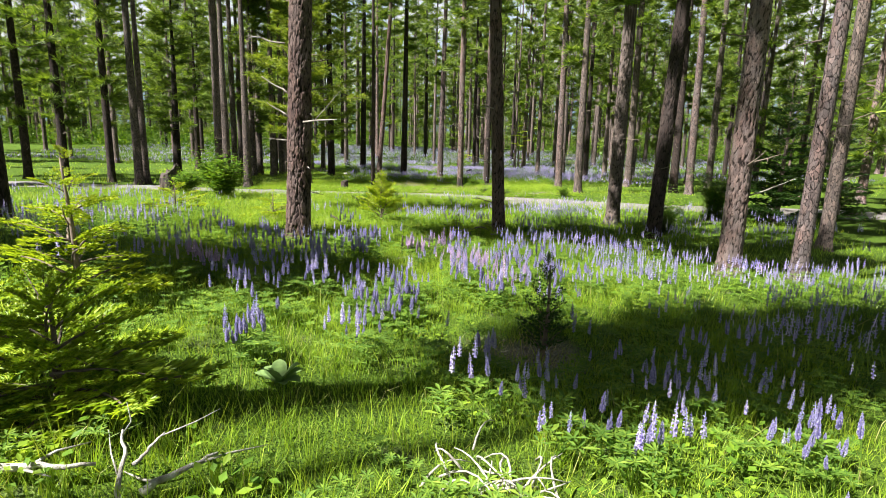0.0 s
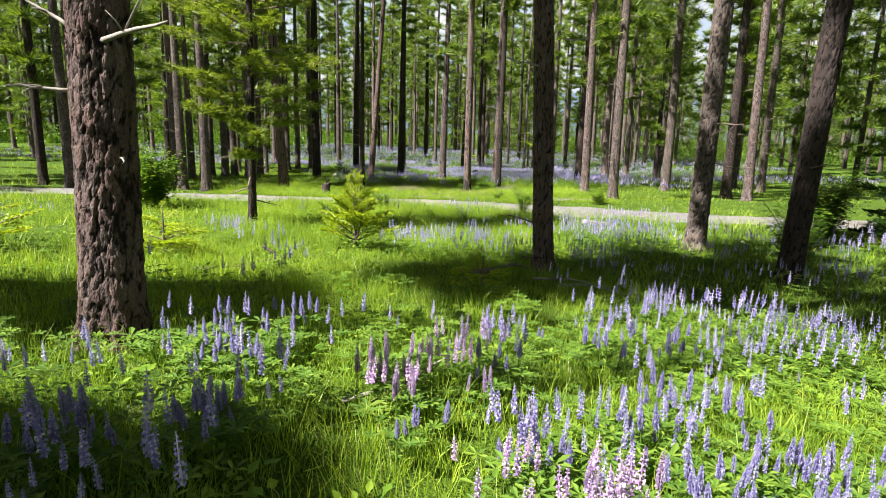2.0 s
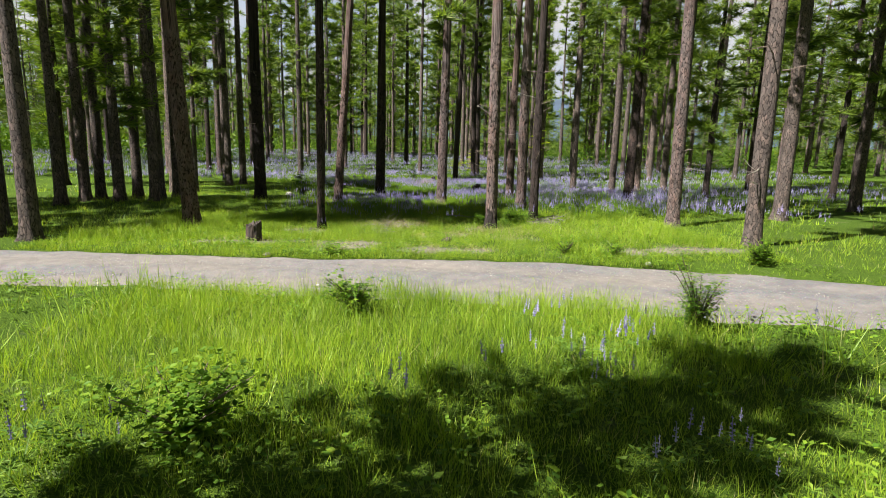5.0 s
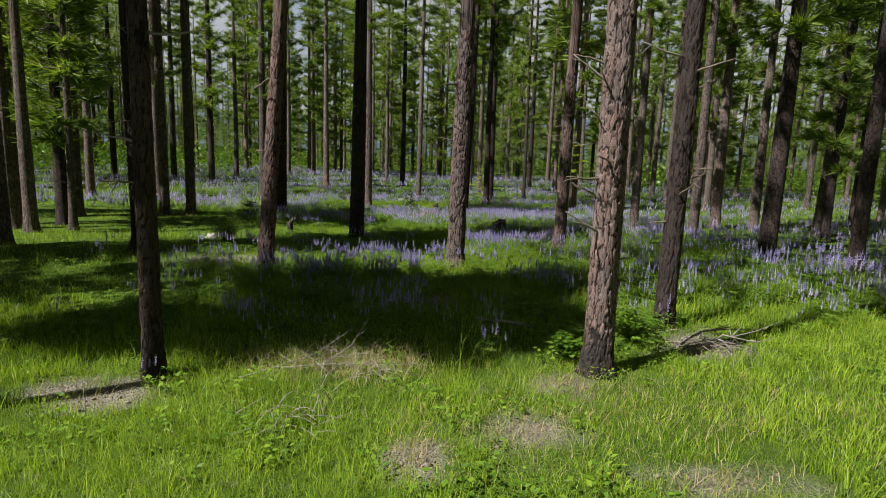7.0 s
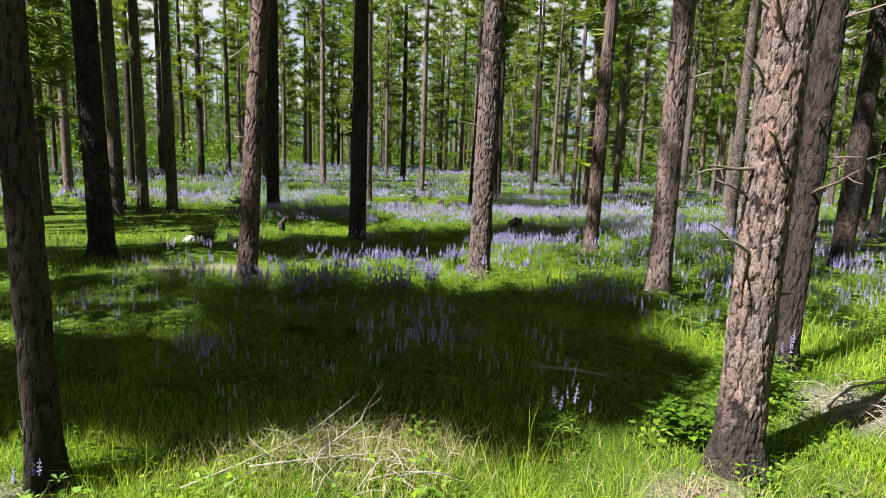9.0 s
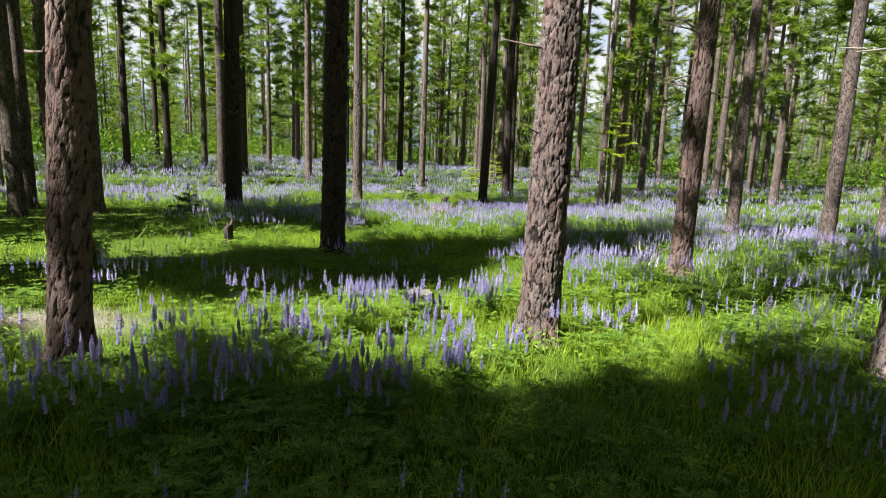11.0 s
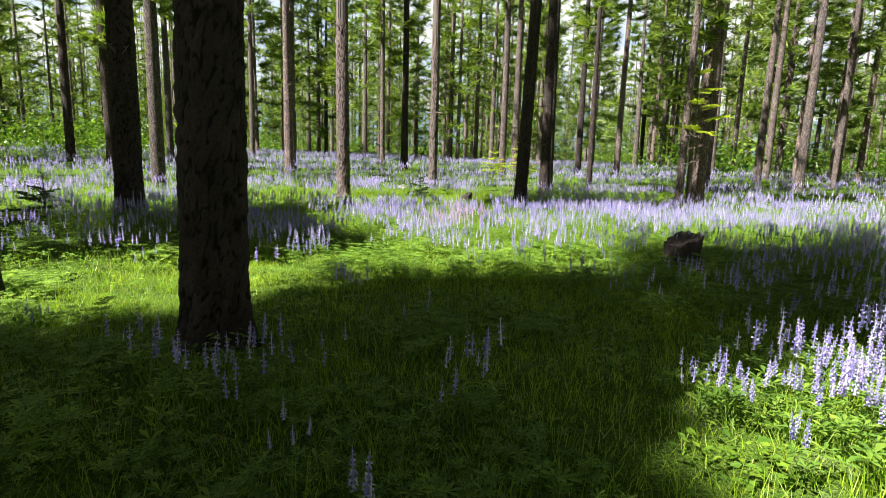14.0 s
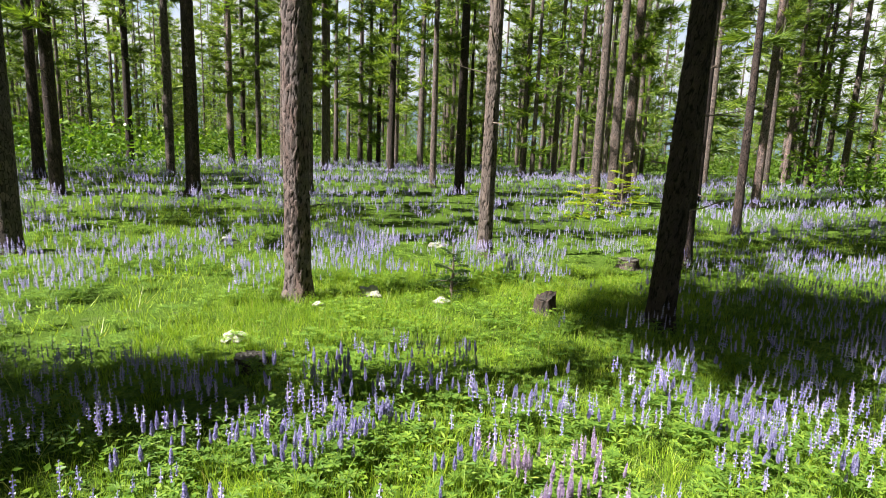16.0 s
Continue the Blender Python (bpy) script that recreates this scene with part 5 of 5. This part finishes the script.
def lupine_density(x, y):
    """How many lupines stand at a place, 0 to 1: bands and drifts of them."""
    p = np.stack([x, y], -1)
    n = 0.42 * vnoise(p * 0.55 + 40) + 0.58 * vnoise(p * 1.8 + 11)
    base = np.interp(y, (-6, -2.2, -1.4, 0, 1.0, 3.7, 4.5, 7.2, 9, 14, 16, 21, 25.5, 27, 29.5, 32.2, 32.8, 36.3, 38, 40, 44, 48, 54, 70, 100),
                     (0.26, 0.38, 0.50, 0.60, 0.76, 0.76, 0.44, 0.37, 0.36, 0.32, 0.10, 0.0, 0.54, 0.62, 0.69, 0.66, 0.38, 0.36, 0.72, 0.82, 0.78, 0.68, 0.76, 0.74, 0.66))
    base = base * np.where((y > 0.3) & (y < 5), np.interp(x, (-5, -1.7, -1.2, -0.3, 0.5, 1.2, 7), (0.95, 1, 0.85, 0.78, 0.95, 1.08, 1.08)), 1)
    base = base * np.where((y > 30.6) & (y < 33) & (x > -0.7) & (x < 1.8), 1.25, 1)
    base = base * np.where((y > 33) & (y < 36.6) & (x > 0.7), 1.6, 1)
    base = base * np.where((y > 2.3) & (y < 4.2) & (x < -0.5) & (x > -4), 1.15, 1)
    base = base * np.where((y > 26.5) & (y < 32.5), np.interp(x, (-5, -4, -1.4, -0.9), (0.9, 1.05, 1.1, 1)), 1)
    base = base * np.where((y > 7) & (y < 15), np.interp(x, (-4, 0, 1.5, 5, 9), (0.95, 1.25, 1.65, 1.65, 1.3)), 1)
    base = base * np.where(y < 0.3, np.interp(x, (-1.2, -0.2, 0.3, 3), (0.75, 0.8, 1.3, 1.3)), 1)
    base = base * np.where((y > 22) & (y < 40), np.interp(x, (-9, -5.6, -4.6, 8), (0.3, 0.5, 1, 1)), 1)
    base = base * np.where((y > 26) & (y < 29.3), np.interp(x, (-1.2, -0.6, 0.5, 1.2), (1, 0.1, 0.1, 1)), 1)
    base = base * np.where((y > 44) & (y < 48), np.interp(x, (-6, -3.6, -1, 0.6, 2), (0.9, 0.35, 0.4, 0.5, 1)), 1)
    d = np.clip((n - (0.98 - base)) / 0.24, 0, 1)
    lane_w = np.interp(lateral(x, y), (2.5, 4.5), (1, 0))
    d = d * (1 - lane_w * np.interp(y, (-4, 5.5, 6.5, 15, 24, 25, 36.5, 38, 43, 47), (0.75, 0.75, 0.45, 0.2, 0.2, 0.6, 0.6, 0.35, 0.35, 0)))
    for cx, cy, cr in ((-0.9, 32.0, 0.36), (2.2, 38.0, 0.5), (0.4, -2.55, 0.5), (0.9, -0.35, 0.25)):
        d = d * (np.hypot(x - cx, y - cy) > cr)
    return d * (1 - bare(x, y)) * ~on_road(x, y)


def pink_place(x, y):
    """Where the flowers are pink rather than blue-violet."""
    spot = np.zeros(np.shape(x), bool)
    for px0, py0, pr0 in ((-2.3, 0.95, 0.35), (-0.1, 3.0, 0.45), (0.45, 1.9, 0.32), (0.75, 1.5, 0.3), (-0.5, 40.7, 0.6), (0.2, 42.9, 0.5)):
        spot = spot | (np.hypot(np.asarray(x) - px0, np.asarray(y) - py0) < pr0)
    return spot


lr = np.random.default_rng(77)
cand = np.concatenate([np.stack([lr.uniform(-11, 11, 30000), lr.uniform(-4, 52, 30000)], -1), np.stack([lr.uniform(-38, 34, 40000), lr.uniform(36, 88, 40000)], -1), np.stack([lr.uniform(-26, 22, 5000), lr.uniform(-3, 40, 5000)], -1)])
side_fade = np.concatenate([np.interp(np.abs(cand[:30000, 0]), (7, 11), (1, 0.1)), np.ones(len(cand) - 30000)])
keep = lr.random(len(cand)) < side_fade * lupine_density(cand[:, 0], cand[:, 1]) * np.interp(lateral(cand[:, 0], cand[:, 1]), (0, 3, 5, 8.5, 14, 30), (0.46, 0.50, 0.58, 0.60, 0.46, 0.26))
cand = cand[keep]
# thick clumps along the lane: middle and half-widths
CLUMPS_START = ((-1.42, 0.78, 0.75, 0.5), (-2.7, 0.95, 0.4, 0.3), (-0.36, 0.2, 0.3, 0.5), (-0.48, -0.86, 0.13, 0.25), (0.75, 1.9, 0.55, 0.9), (1.78, -1.08, 0.42, 0.32), (0.74, -1.44, 0.12, 0.2),
                (1.11, -1.98, 0.25, 0.2), (3.4, 0.2, 0.4, 0.4), (2.08, -1.8, 0.2, 0.2), (-1.13, -1.02, 0.12, 0.13), (-1.9, 2.4, 0.4, 0.3), (-1.18, 1.95, 0.4, 0.35), (-0.93, 2.7, 0.2, 0.4))
CLUMPS_PINES = ((-0.1, 3.1, 0.32, 0.4), (0.41, 1.9, 0.2, 0.35), (0.53, 1.12, 0.22, 0.18), (-0.38, 0.93, 0.25, 0.16), (1.42, 2.6, 0.45, 0.6), (2.3, 2.4, 0.6, 0.5), (1.2, 1.1, 0.12, 0.16), (3.0, 4.6, 1.3, 0.6),
                (-1.08, 3.25, 0.22, 0.25), (0.41, 3.4, 0.25, 0.15), (2.4, 5.4, 0.7, 0.4), (1.3, 4.2, 0.35, 0.3), (0.4, 8.5, 1.1, 0.7), (3.2, 10.4, 1.0, 1.3), (-2.95, 8.2, 0.2, 0.5), (-1.58, 6.05, 0.14, 0.25), (2.05, 8.3, 0.25, 0.4))
CLUMPS_FAR_SIDE = ((-2.28, 28.6, 1.6, 0.6), (1.8, 33.4, 0.7, 1.0), (1.28, 27.8, 0.5, 0.7), (-1.53, 30.4, 0.25, 0.35), (-2.03, 29.4, 0.3, 0.3), (-0.74, 29.6, 0.22, 0.25), (-0.2, 31.4, 0.2, 0.4), (-1.5, 31.7, 0.3, 0.4),
                   (1.1, 33.8, 0.5, 0.9), (1.4, 32.5, 0.35, 0.5), (0.46, 29.55, 0.2, 0.2), (-0.29, 29.06, 0.15, 0.15), (-0.28, 31.2, 0.2, 0.3), (-0.8, 30.7, 0.2, 0.16), (-1.5, 30.6, 0.15, 0.18), (0.65, 33.7, 0.22, 0.25), (-1.0, 26.2, 0.5, 0.7), (-2.8, 25.5, 0.45, 0.4),
                   (1.45, 34.5, 0.2, 0.3), (-2.0, 34.3, 0.35, 0.3), (-0.9, 34.1, 0.25, 0.15), (0.4, 34.05, 0.15, 0.25))
CLUMPS_END = ((-3.3, 39.9, 1.1, 0.6), (-2.4, 39.2, 0.6, 0.5), (-1.1, 40.7, 1.1, 0.6), (-0.9, 38.95, 0.35, 0.45), (-5.6, 43.5, 0.9, 1.3), (0.9, 40.9, 0.9, 0.8), (3.2, 41.8, 1.4, 1.4), (0.8, 39.6, 0.3, 0.35), (1.64, 39.0, 0.4, 0.3),
              (-3.04, 38.7, 0.4, 0.45), (-1.2, 44.4, 0.9, 0.5), (-1.4, 43.3, 0.45, 0.35), (0.03, 42.86, 0.45, 0.3), (0.94, 44.0, 0.36, 0.45), (2.2, 44.5, 0.3, 0.45), (-2.6, 43.7, 0.6, 0.25), (-3.2, 43.1, 0.35, 0.45), (-5.7, 46.9, 0.4, 0.6),
              (-3.7, 47.2, 0.4, 0.6), (-2.65, 49.3, 0.7, 1.5), (-0.2, 49.3, 0.75, 1.0), (1.5, 43.6, 0.45, 0.2), (3.8, 46.0, 0.4, 0.5))
extra = []
for ex, ey, ew, el in CLUMPS_START + CLUMPS_PINES + CLUMPS_FAR_SIDE + CLUMPS_END:
    n = int(3 + 3.14 * ew * el * 21)
    ea, ed = lr.uniform(0, 6.283, n), 1.12 * lr.random(n) ** 0.55
    extra.append(np.stack([ex + ew * ed * np.cos(ea), ey + el * ed * np.sin(ea)], -1))
extra = np.concatenate(extra)
extra = extra[(bare(extra[:, 0], extra[:, 1]) < 0.4) & ~on_road(extra[:, 0], extra[:, 1]) & (np.hypot(extra[:, 0] + 0.86, extra[:, 1] - 32.1) > 0.33)]
cand = np.concatenate([cand, extra])
near = (lateral(cand[:, 0], cand[:, 1]) < 2.4) & (((cand[:, 1] > -3.3) & (cand[:, 1] < 5.5)) | ((cand[:, 1] > 27.3) & (cand[:, 1] < 33.2)) | ((cand[:, 1] > 41.2) & (cand[:, 1] < 46)))
close = np.flatnonzero(near)
close = close[lr.permutation(len(close))[:270]]
far_mask = np.ones(len(cand), bool)
far_mask[close] = False
far_l = cand[far_mask]

# nearest plants, each a thing of its own
SPIKES = [tri_mesh("flower_spike", *spike_template(k, 16, 7, 0.112 + 0.010 * k, 0.0185), PETAL if k < 4 else PETAL_PINK) for k in range(6)]
BUSHES = [tri_mesh("foliage", *lupine_bush(k, 15, 0.19, 0.25, 0.062), LUPINE_LEAF) for k in range(4)]
STEMS = [tri_mesh("stem", *tube([(0, 0, 0), (0.01, 0.004, 0.18), (0, 0, 0.36)], (0.0045, 0.004, 0.003), 5, False), LUPINE_LEAF, True)]
for n, i in enumerate(close):
    x, y = cand[i]
    pink = bool(pink_place(x, y))
    ob = thing("lupine", pose(x, y, float(ground_z(x, y)) - 0.01, 0, 0, lr.uniform(0, 360)), ("pink-violet" if pink else "pale blue-violet") + " lupine in flower above palmate green leaves", "flower", "lupines nearby")
    part("foliage", BUSHES[n % 4], ob, "", Matrix.Scale(lr.uniform(0.65, 1.0), 4))
    for k in range(int(lr.integers(3, 8))):
        a, d, sc = lr.uniform(0, 6.283), lr.uniform(0.01, 0.16), lr.uniform(0.55, 0.92)
        m = pose(math.cos(a) * d, math.sin(a) * d, 0, lr.uniform(-6, 6), lr.uniform(-6, 6), lr.uniform(0, 360))
        st = part("stem", STEMS[0], ob, "", m @ Matrix.Scale(sc, 4))
        part("flower_spike", SPIKES[4 + n % 2] if pink else SPIKES[(n + k) % 4], st, "", pose(0, 0, 0.29))

# the drifts of lupines beyond
lat_far = lateral(far_l[:, 0], far_l[:, 1])
depth = np.maximum(0, np.minimum(np.abs(far_l[:, 1] - 44), 60))
stalks, kinds, sizes = [], [], []
tall = lr.uniform(0.60, 0.98, len(far_l))
sp = [spike_template(30 + k, 5, 3, 0.125, 0.020) for k in range(3)]
full = [spike_template(50 + k, 9, 4, 0.112 + 0.014 * k, 0.0185) for k in range(3)]
beside = (lat_far < 2.8) & (((far_l[:, 1] > -3.3) & (far_l[:, 1] < 6)) | ((far_l[:, 1] > 27) & (far_l[:, 1] < 34)))
coarse = [spike_template(40 + k, 4, 3, 0.17, 0.038) for k in range(2)]
is_coarse = (far_l[:, 1] > 54) | (lat_far > 8.5)
pos = np.stack([far_l[:, 0], far_l[:, 1], ground_z(far_l[:, 0], far_l[:, 1])], -1)
pinkish = pink_place(far_l[:, 0], far_l[:, 1])


def drift(mask, templates, reps, material, name, label):
    """Joined flower spikes for many plants."""
    pcs = []
    for q in range(reps):
        sel = mask & (lr.random(len(far_l)) < (1.0, 0.9, 0.75, 0.6, 0.45)[q])
        p = pos[sel] + np.stack([lr.normal(0, 0.085, sel.sum()), lr.normal(0, 0.085, sel.sum()), tall[sel] * 0.36 - 0.02 + lr.normal(0, 0.035, sel.sum())], -1)
        k = lr.integers(0, len(templates), len(p))
        for j in range(len(templates)):
            s = tall[sel][k == j] * lr.uniform(0.8, 1.15, (k == j).sum())
            pcs.append(spread(templates[j], p[k == j], lr.uniform(0, 6.28, (k == j).sum()), s, lr.uniform(0, 0.14, (k == j).sum()), lr.uniform(0, 6.28, (k == j).sum())))
    tagged(new(name, tri_mesh(name, *join(pcs), material)), label, "flowers", kind="stuff")


drift(beside & ~pinkish, full, 5, PETAL, "lupine_drift", "drifts of pale blue-violet lupine spikes beside the lane")
drift(beside & pinkish, full, 5, PETAL_PINK, "lupine_drift", "drifts of pink-violet lupine spikes beside the lane")
drift(~is_coarse & ~beside & ~pinkish, sp, 5, PETAL, "lupine_drift", "drifts of pale blue-violet lupine spikes")
drift(~is_coarse & ~beside & pinkish, sp, 5, PETAL_PINK, "lupine_drift", "drifts of pink-violet lupine spikes")
drift(is_coarse, coarse, 3, PETAL, "lupine_drift", "distant carpet of lavender lupine spikes")
lb = [lupine_bush(90 + k, 6, 0.20, 0.23, 0.078, 5) for k in range(3)]
lbc = [lupine_bush(95 + k, 3, 0.2, 0.2, 0.16, 5) for k in range(2)]
pcs = []
for group, temps in ((~is_coarse, lb), (is_coarse & (lr.random(len(far_l)) < 0.35), lbc)):
    k = lr.integers(0, len(temps), len(far_l))
    for j in range(len(temps)):
        s = group & (k == j)
        pcs.append(spread(temps[j], pos[s], lr.uniform(0, 6.28, s.sum()), lr.uniform(0.7, 1.05, s.sum())))
ex, ey = lr.uniform(-5, 5, 6000), np.concatenate([lr.uniform(-3.3, 6, 1300), lr.uniform(25.5, 47, 2700), lr.uniform(32.5, 41, 1400), lr.uniform(24.5, 28.5, 600)])
ok = (lateral(ex, ey) < 4.0) & (vnoise(np.stack([ex, ey], -1) * 1.1 + 31) > 0.46) & (bare(ex, ey) < 0.2)
ex, ey = ex[ok], ey[ok]
lbn = [lupine_bush(120 + k, 9, 0.19, 0.20, 0.06, 7) for k in range(3)]
k = lr.integers(0, 3, len(ex))
for j in range(3):
    s = k == j
    pcs.append(spread(lbn[j], np.stack([ex, ey, ground_z(ex, ey)], -1)[s], lr.uniform(0, 6.28, s.sum()), lr.uniform(0.6, 1.1, s.sum())))
tagged(new("lupine_foliage", tri_mesh("lupine_foliage", *join(pcs), LUPINE_LEAF)), "palmate green lupine leaves under the flowers", "foliage", kind="stuff")


# ---- grass and low herbs ----
def grass_blades(x, y, height, width, bend, a, r, full_blade=True):
    """Bent tapering blades as one pair of arrays."""
    n = len(x)
    z = ground_z(x, y) - 0.02
    b = r.uniform(0, 6.283, n)
    side = np.stack([np.cos(b), np.sin(b), np.zeros(n)], -1) * (width / 2)[:, None]
    lean = np.stack([np.cos(a), np.sin(a), np.zeros(n)], -1)
    o = np.stack([x, y, z], -1)
    m = o + lean * (0.30 * bend * height)[:, None] + np.array([0, 0, 1]) * (0.58 * height)[:, None]
    t = o + lean * (bend * height)[:, None] + np.array([0, 0, 1]) * (height * (1 - 0.25 * bend))[:, None]
    if not full_blade:
        return np.stack([o - side, o + side, (m + t) / 2 + (t - m) * 0.4], 1).reshape(-1, 3), np.arange(n * 3).reshape(-1, 3)
    v = np.stack([o - side, o + side, m + side * 0.8, m - side * 0.8, t], 1).reshape(-1, 3)
    k = np.arange(n)[:, None] * 5
    f = np.concatenate([k + np.array([[0, 1, 2]]), k + np.array([[0, 2, 3]]), k + np.array([[3, 2, 4]])])
    return v, f


def scatter(count, xr, yr, lat, r):
    x, y = r.uniform(*xr, count), r.uniform(*yr, count)
    d = lateral(x, y)
    ok = (d >= lat[0]) & (d < lat[1]) & ~on_road(x, y, 0.12) & (r.random(count) > 0.97 * np.clip(1.4 * bare(x, y), 0, 1))
    ok &= r.random(count) < 0.6 + 0.4 * np.clip((vnoise(np.stack([x, y], -1) * 2.6) - 0.2) * 2.2, 0, 1)
    return x[ok], y[ok]


gr = np.random.default_rng(11)
sets = []
for count, xr, yr, lat, wid, hgt, per, wide, full_blade in ((40000, (-6, 6), (-3.6, 50), (0, 3.4), 0.0036, 0.18, 11, 0.045, True), (74000, (-6, 6), (-3.6, 50), (0, 3.0), 0.0052, 0.15, 10, 0.065, False),
                                                              (15000, (-8, 7), (19, 26.5), (3.0, 7), 0.0060, 0.19, 9, 0.05, True), (26000, (-13, 13), (-3.6, 56), (3.0, 11), 0.010, 0.20, 10, 0.08, False), (9500, (-42, 40), (-3, 92), (11, 60), 0.028, 0.25, 8, 0.12, False)):
    x, y = scatter(count, xr, yr, lat, gr)
    tall_n = vnoise(np.stack([x, y], -1) * 0.9 + 70)
    th = hgt * (0.6 + 0.75 * tall_n) * np.exp(gr.normal(0, 0.28, len(x)))
    th = th * np.where((y > 16.6) & (y < 21), 0.65, 1) * np.where((y > 13.5) & (y < 16.6), 1.45, 1) * np.where((y > 33.5) & (y < 41.5), 0.72, 1)
    x, y, th = np.repeat(x, per), np.repeat(y, per), np.repeat(th, per)
    ox, oy = gr.normal(0, wide, len(x)), gr.normal(0, wide, len(x))
    h = th * gr.uniform(0.5, 1.2, len(x))
    way = np.arctan2(oy, ox) + gr.normal(0, 0.7, len(x)) if per > 1 else gr.uniform(0, 6.283, len(x))
    ok = ~on_road(x + ox, y + oy, 0.14)
    sets.append(grass_blades((x + ox)[ok], (y + oy)[ok], h[ok], (wid * gr.uniform(0.7, 1.4, len(x)))[ok], gr.uniform(0.1, 0.85, len(x))[ok], way[ok], gr, full_blade))
tagged(new("grass", tri_mesh("grass", *join(sets), GRASS)), "lush bright green meadow grass under the pines", "grass", kind="stuff")

x, y = scatter(11000, (-8, 8), (-3.4, 50), (0, 7.5), gr)
ok = vnoise(np.stack([x, y], -1) * 0.7 + 23) > 0.40
x, y = x[ok], y[ok]
wx2 = gr.uniform(-5, 5, 200)
wa, wb = road_edges(wx2)
wy2 = np.where(np.arange(200) < 130, wb + gr.uniform(-0.02, 0.4, 200), wa - gr.uniform(0, 0.35, 200))
patchy = vnoise(np.stack([wx2 * 1.4, wx2 * 0 + 2], -1)) > 0.54
x, y = np.concatenate([x, wx2[patchy]]), np.concatenate([y, wy2[patchy]])
ft = [leaf_template(200 + k, 16, 0.15, 0.05, 1.25) for k in range(4)]
k = gr.integers(0, 4, len(x))
P = np.stack([x, y, ground_z(x, y)], -1)
tagged(new("low_herbs", tri_mesh("low_herbs", *join([spread(ft[j], P[k == j], gr.uniform(0, 6.28, (k == j).sum()), gr.uniform(0.6, 1.3, (k == j).sum())) for j in range(4)]), FORB)), "low leafy herbs growing through the grass", "herbs", kind="stuff")

# dry straw in the bare places
bx = np.concatenate([gr.normal(b[0], b[2] * 0.6, 130) for b in BARE] + [gr.normal(-1.5, 0.6, 500), gr.normal(1.2, 1.6, 1500)])
by = np.concatenate([gr.normal(b[1], b[3] * 0.6, 130) for b in BARE] + [gr.normal(24.1, 0.25, 500), gr.normal(23.0, 0.6, 1500)])
ok = ~on_road(bx, by)
bx, by = bx[ok], by[ok]
sx2, sy2 = gr.normal(-1.5, 0.55, 900), gr.normal(24.15, 0.22, 900)
tagged(new("dry_grass", tri_mesh("dry_grass", *grass_blades(sx2, sy2, gr.uniform(0.12, 0.34, 900), np.full(900, 0.005), gr.uniform(0.3, 1.3, 900), gr.uniform(0, 6.283, 900), gr), STRAW)), "long bleached grass round a brush pile", "grass", kind="stuff")
tagged(new("dry_grass", tri_mesh("dry_grass", *grass_blades(bx, by, gr.uniform(0.05, 0.2, len(bx)), np.full(len(bx), 0.006), gr.uniform(0.5, 1.6, len(bx)), gr.uniform(0, 6.283, len(bx)), gr), STRAW)), "dry straw-coloured grass on bare soil", "grass", kind="stuff")
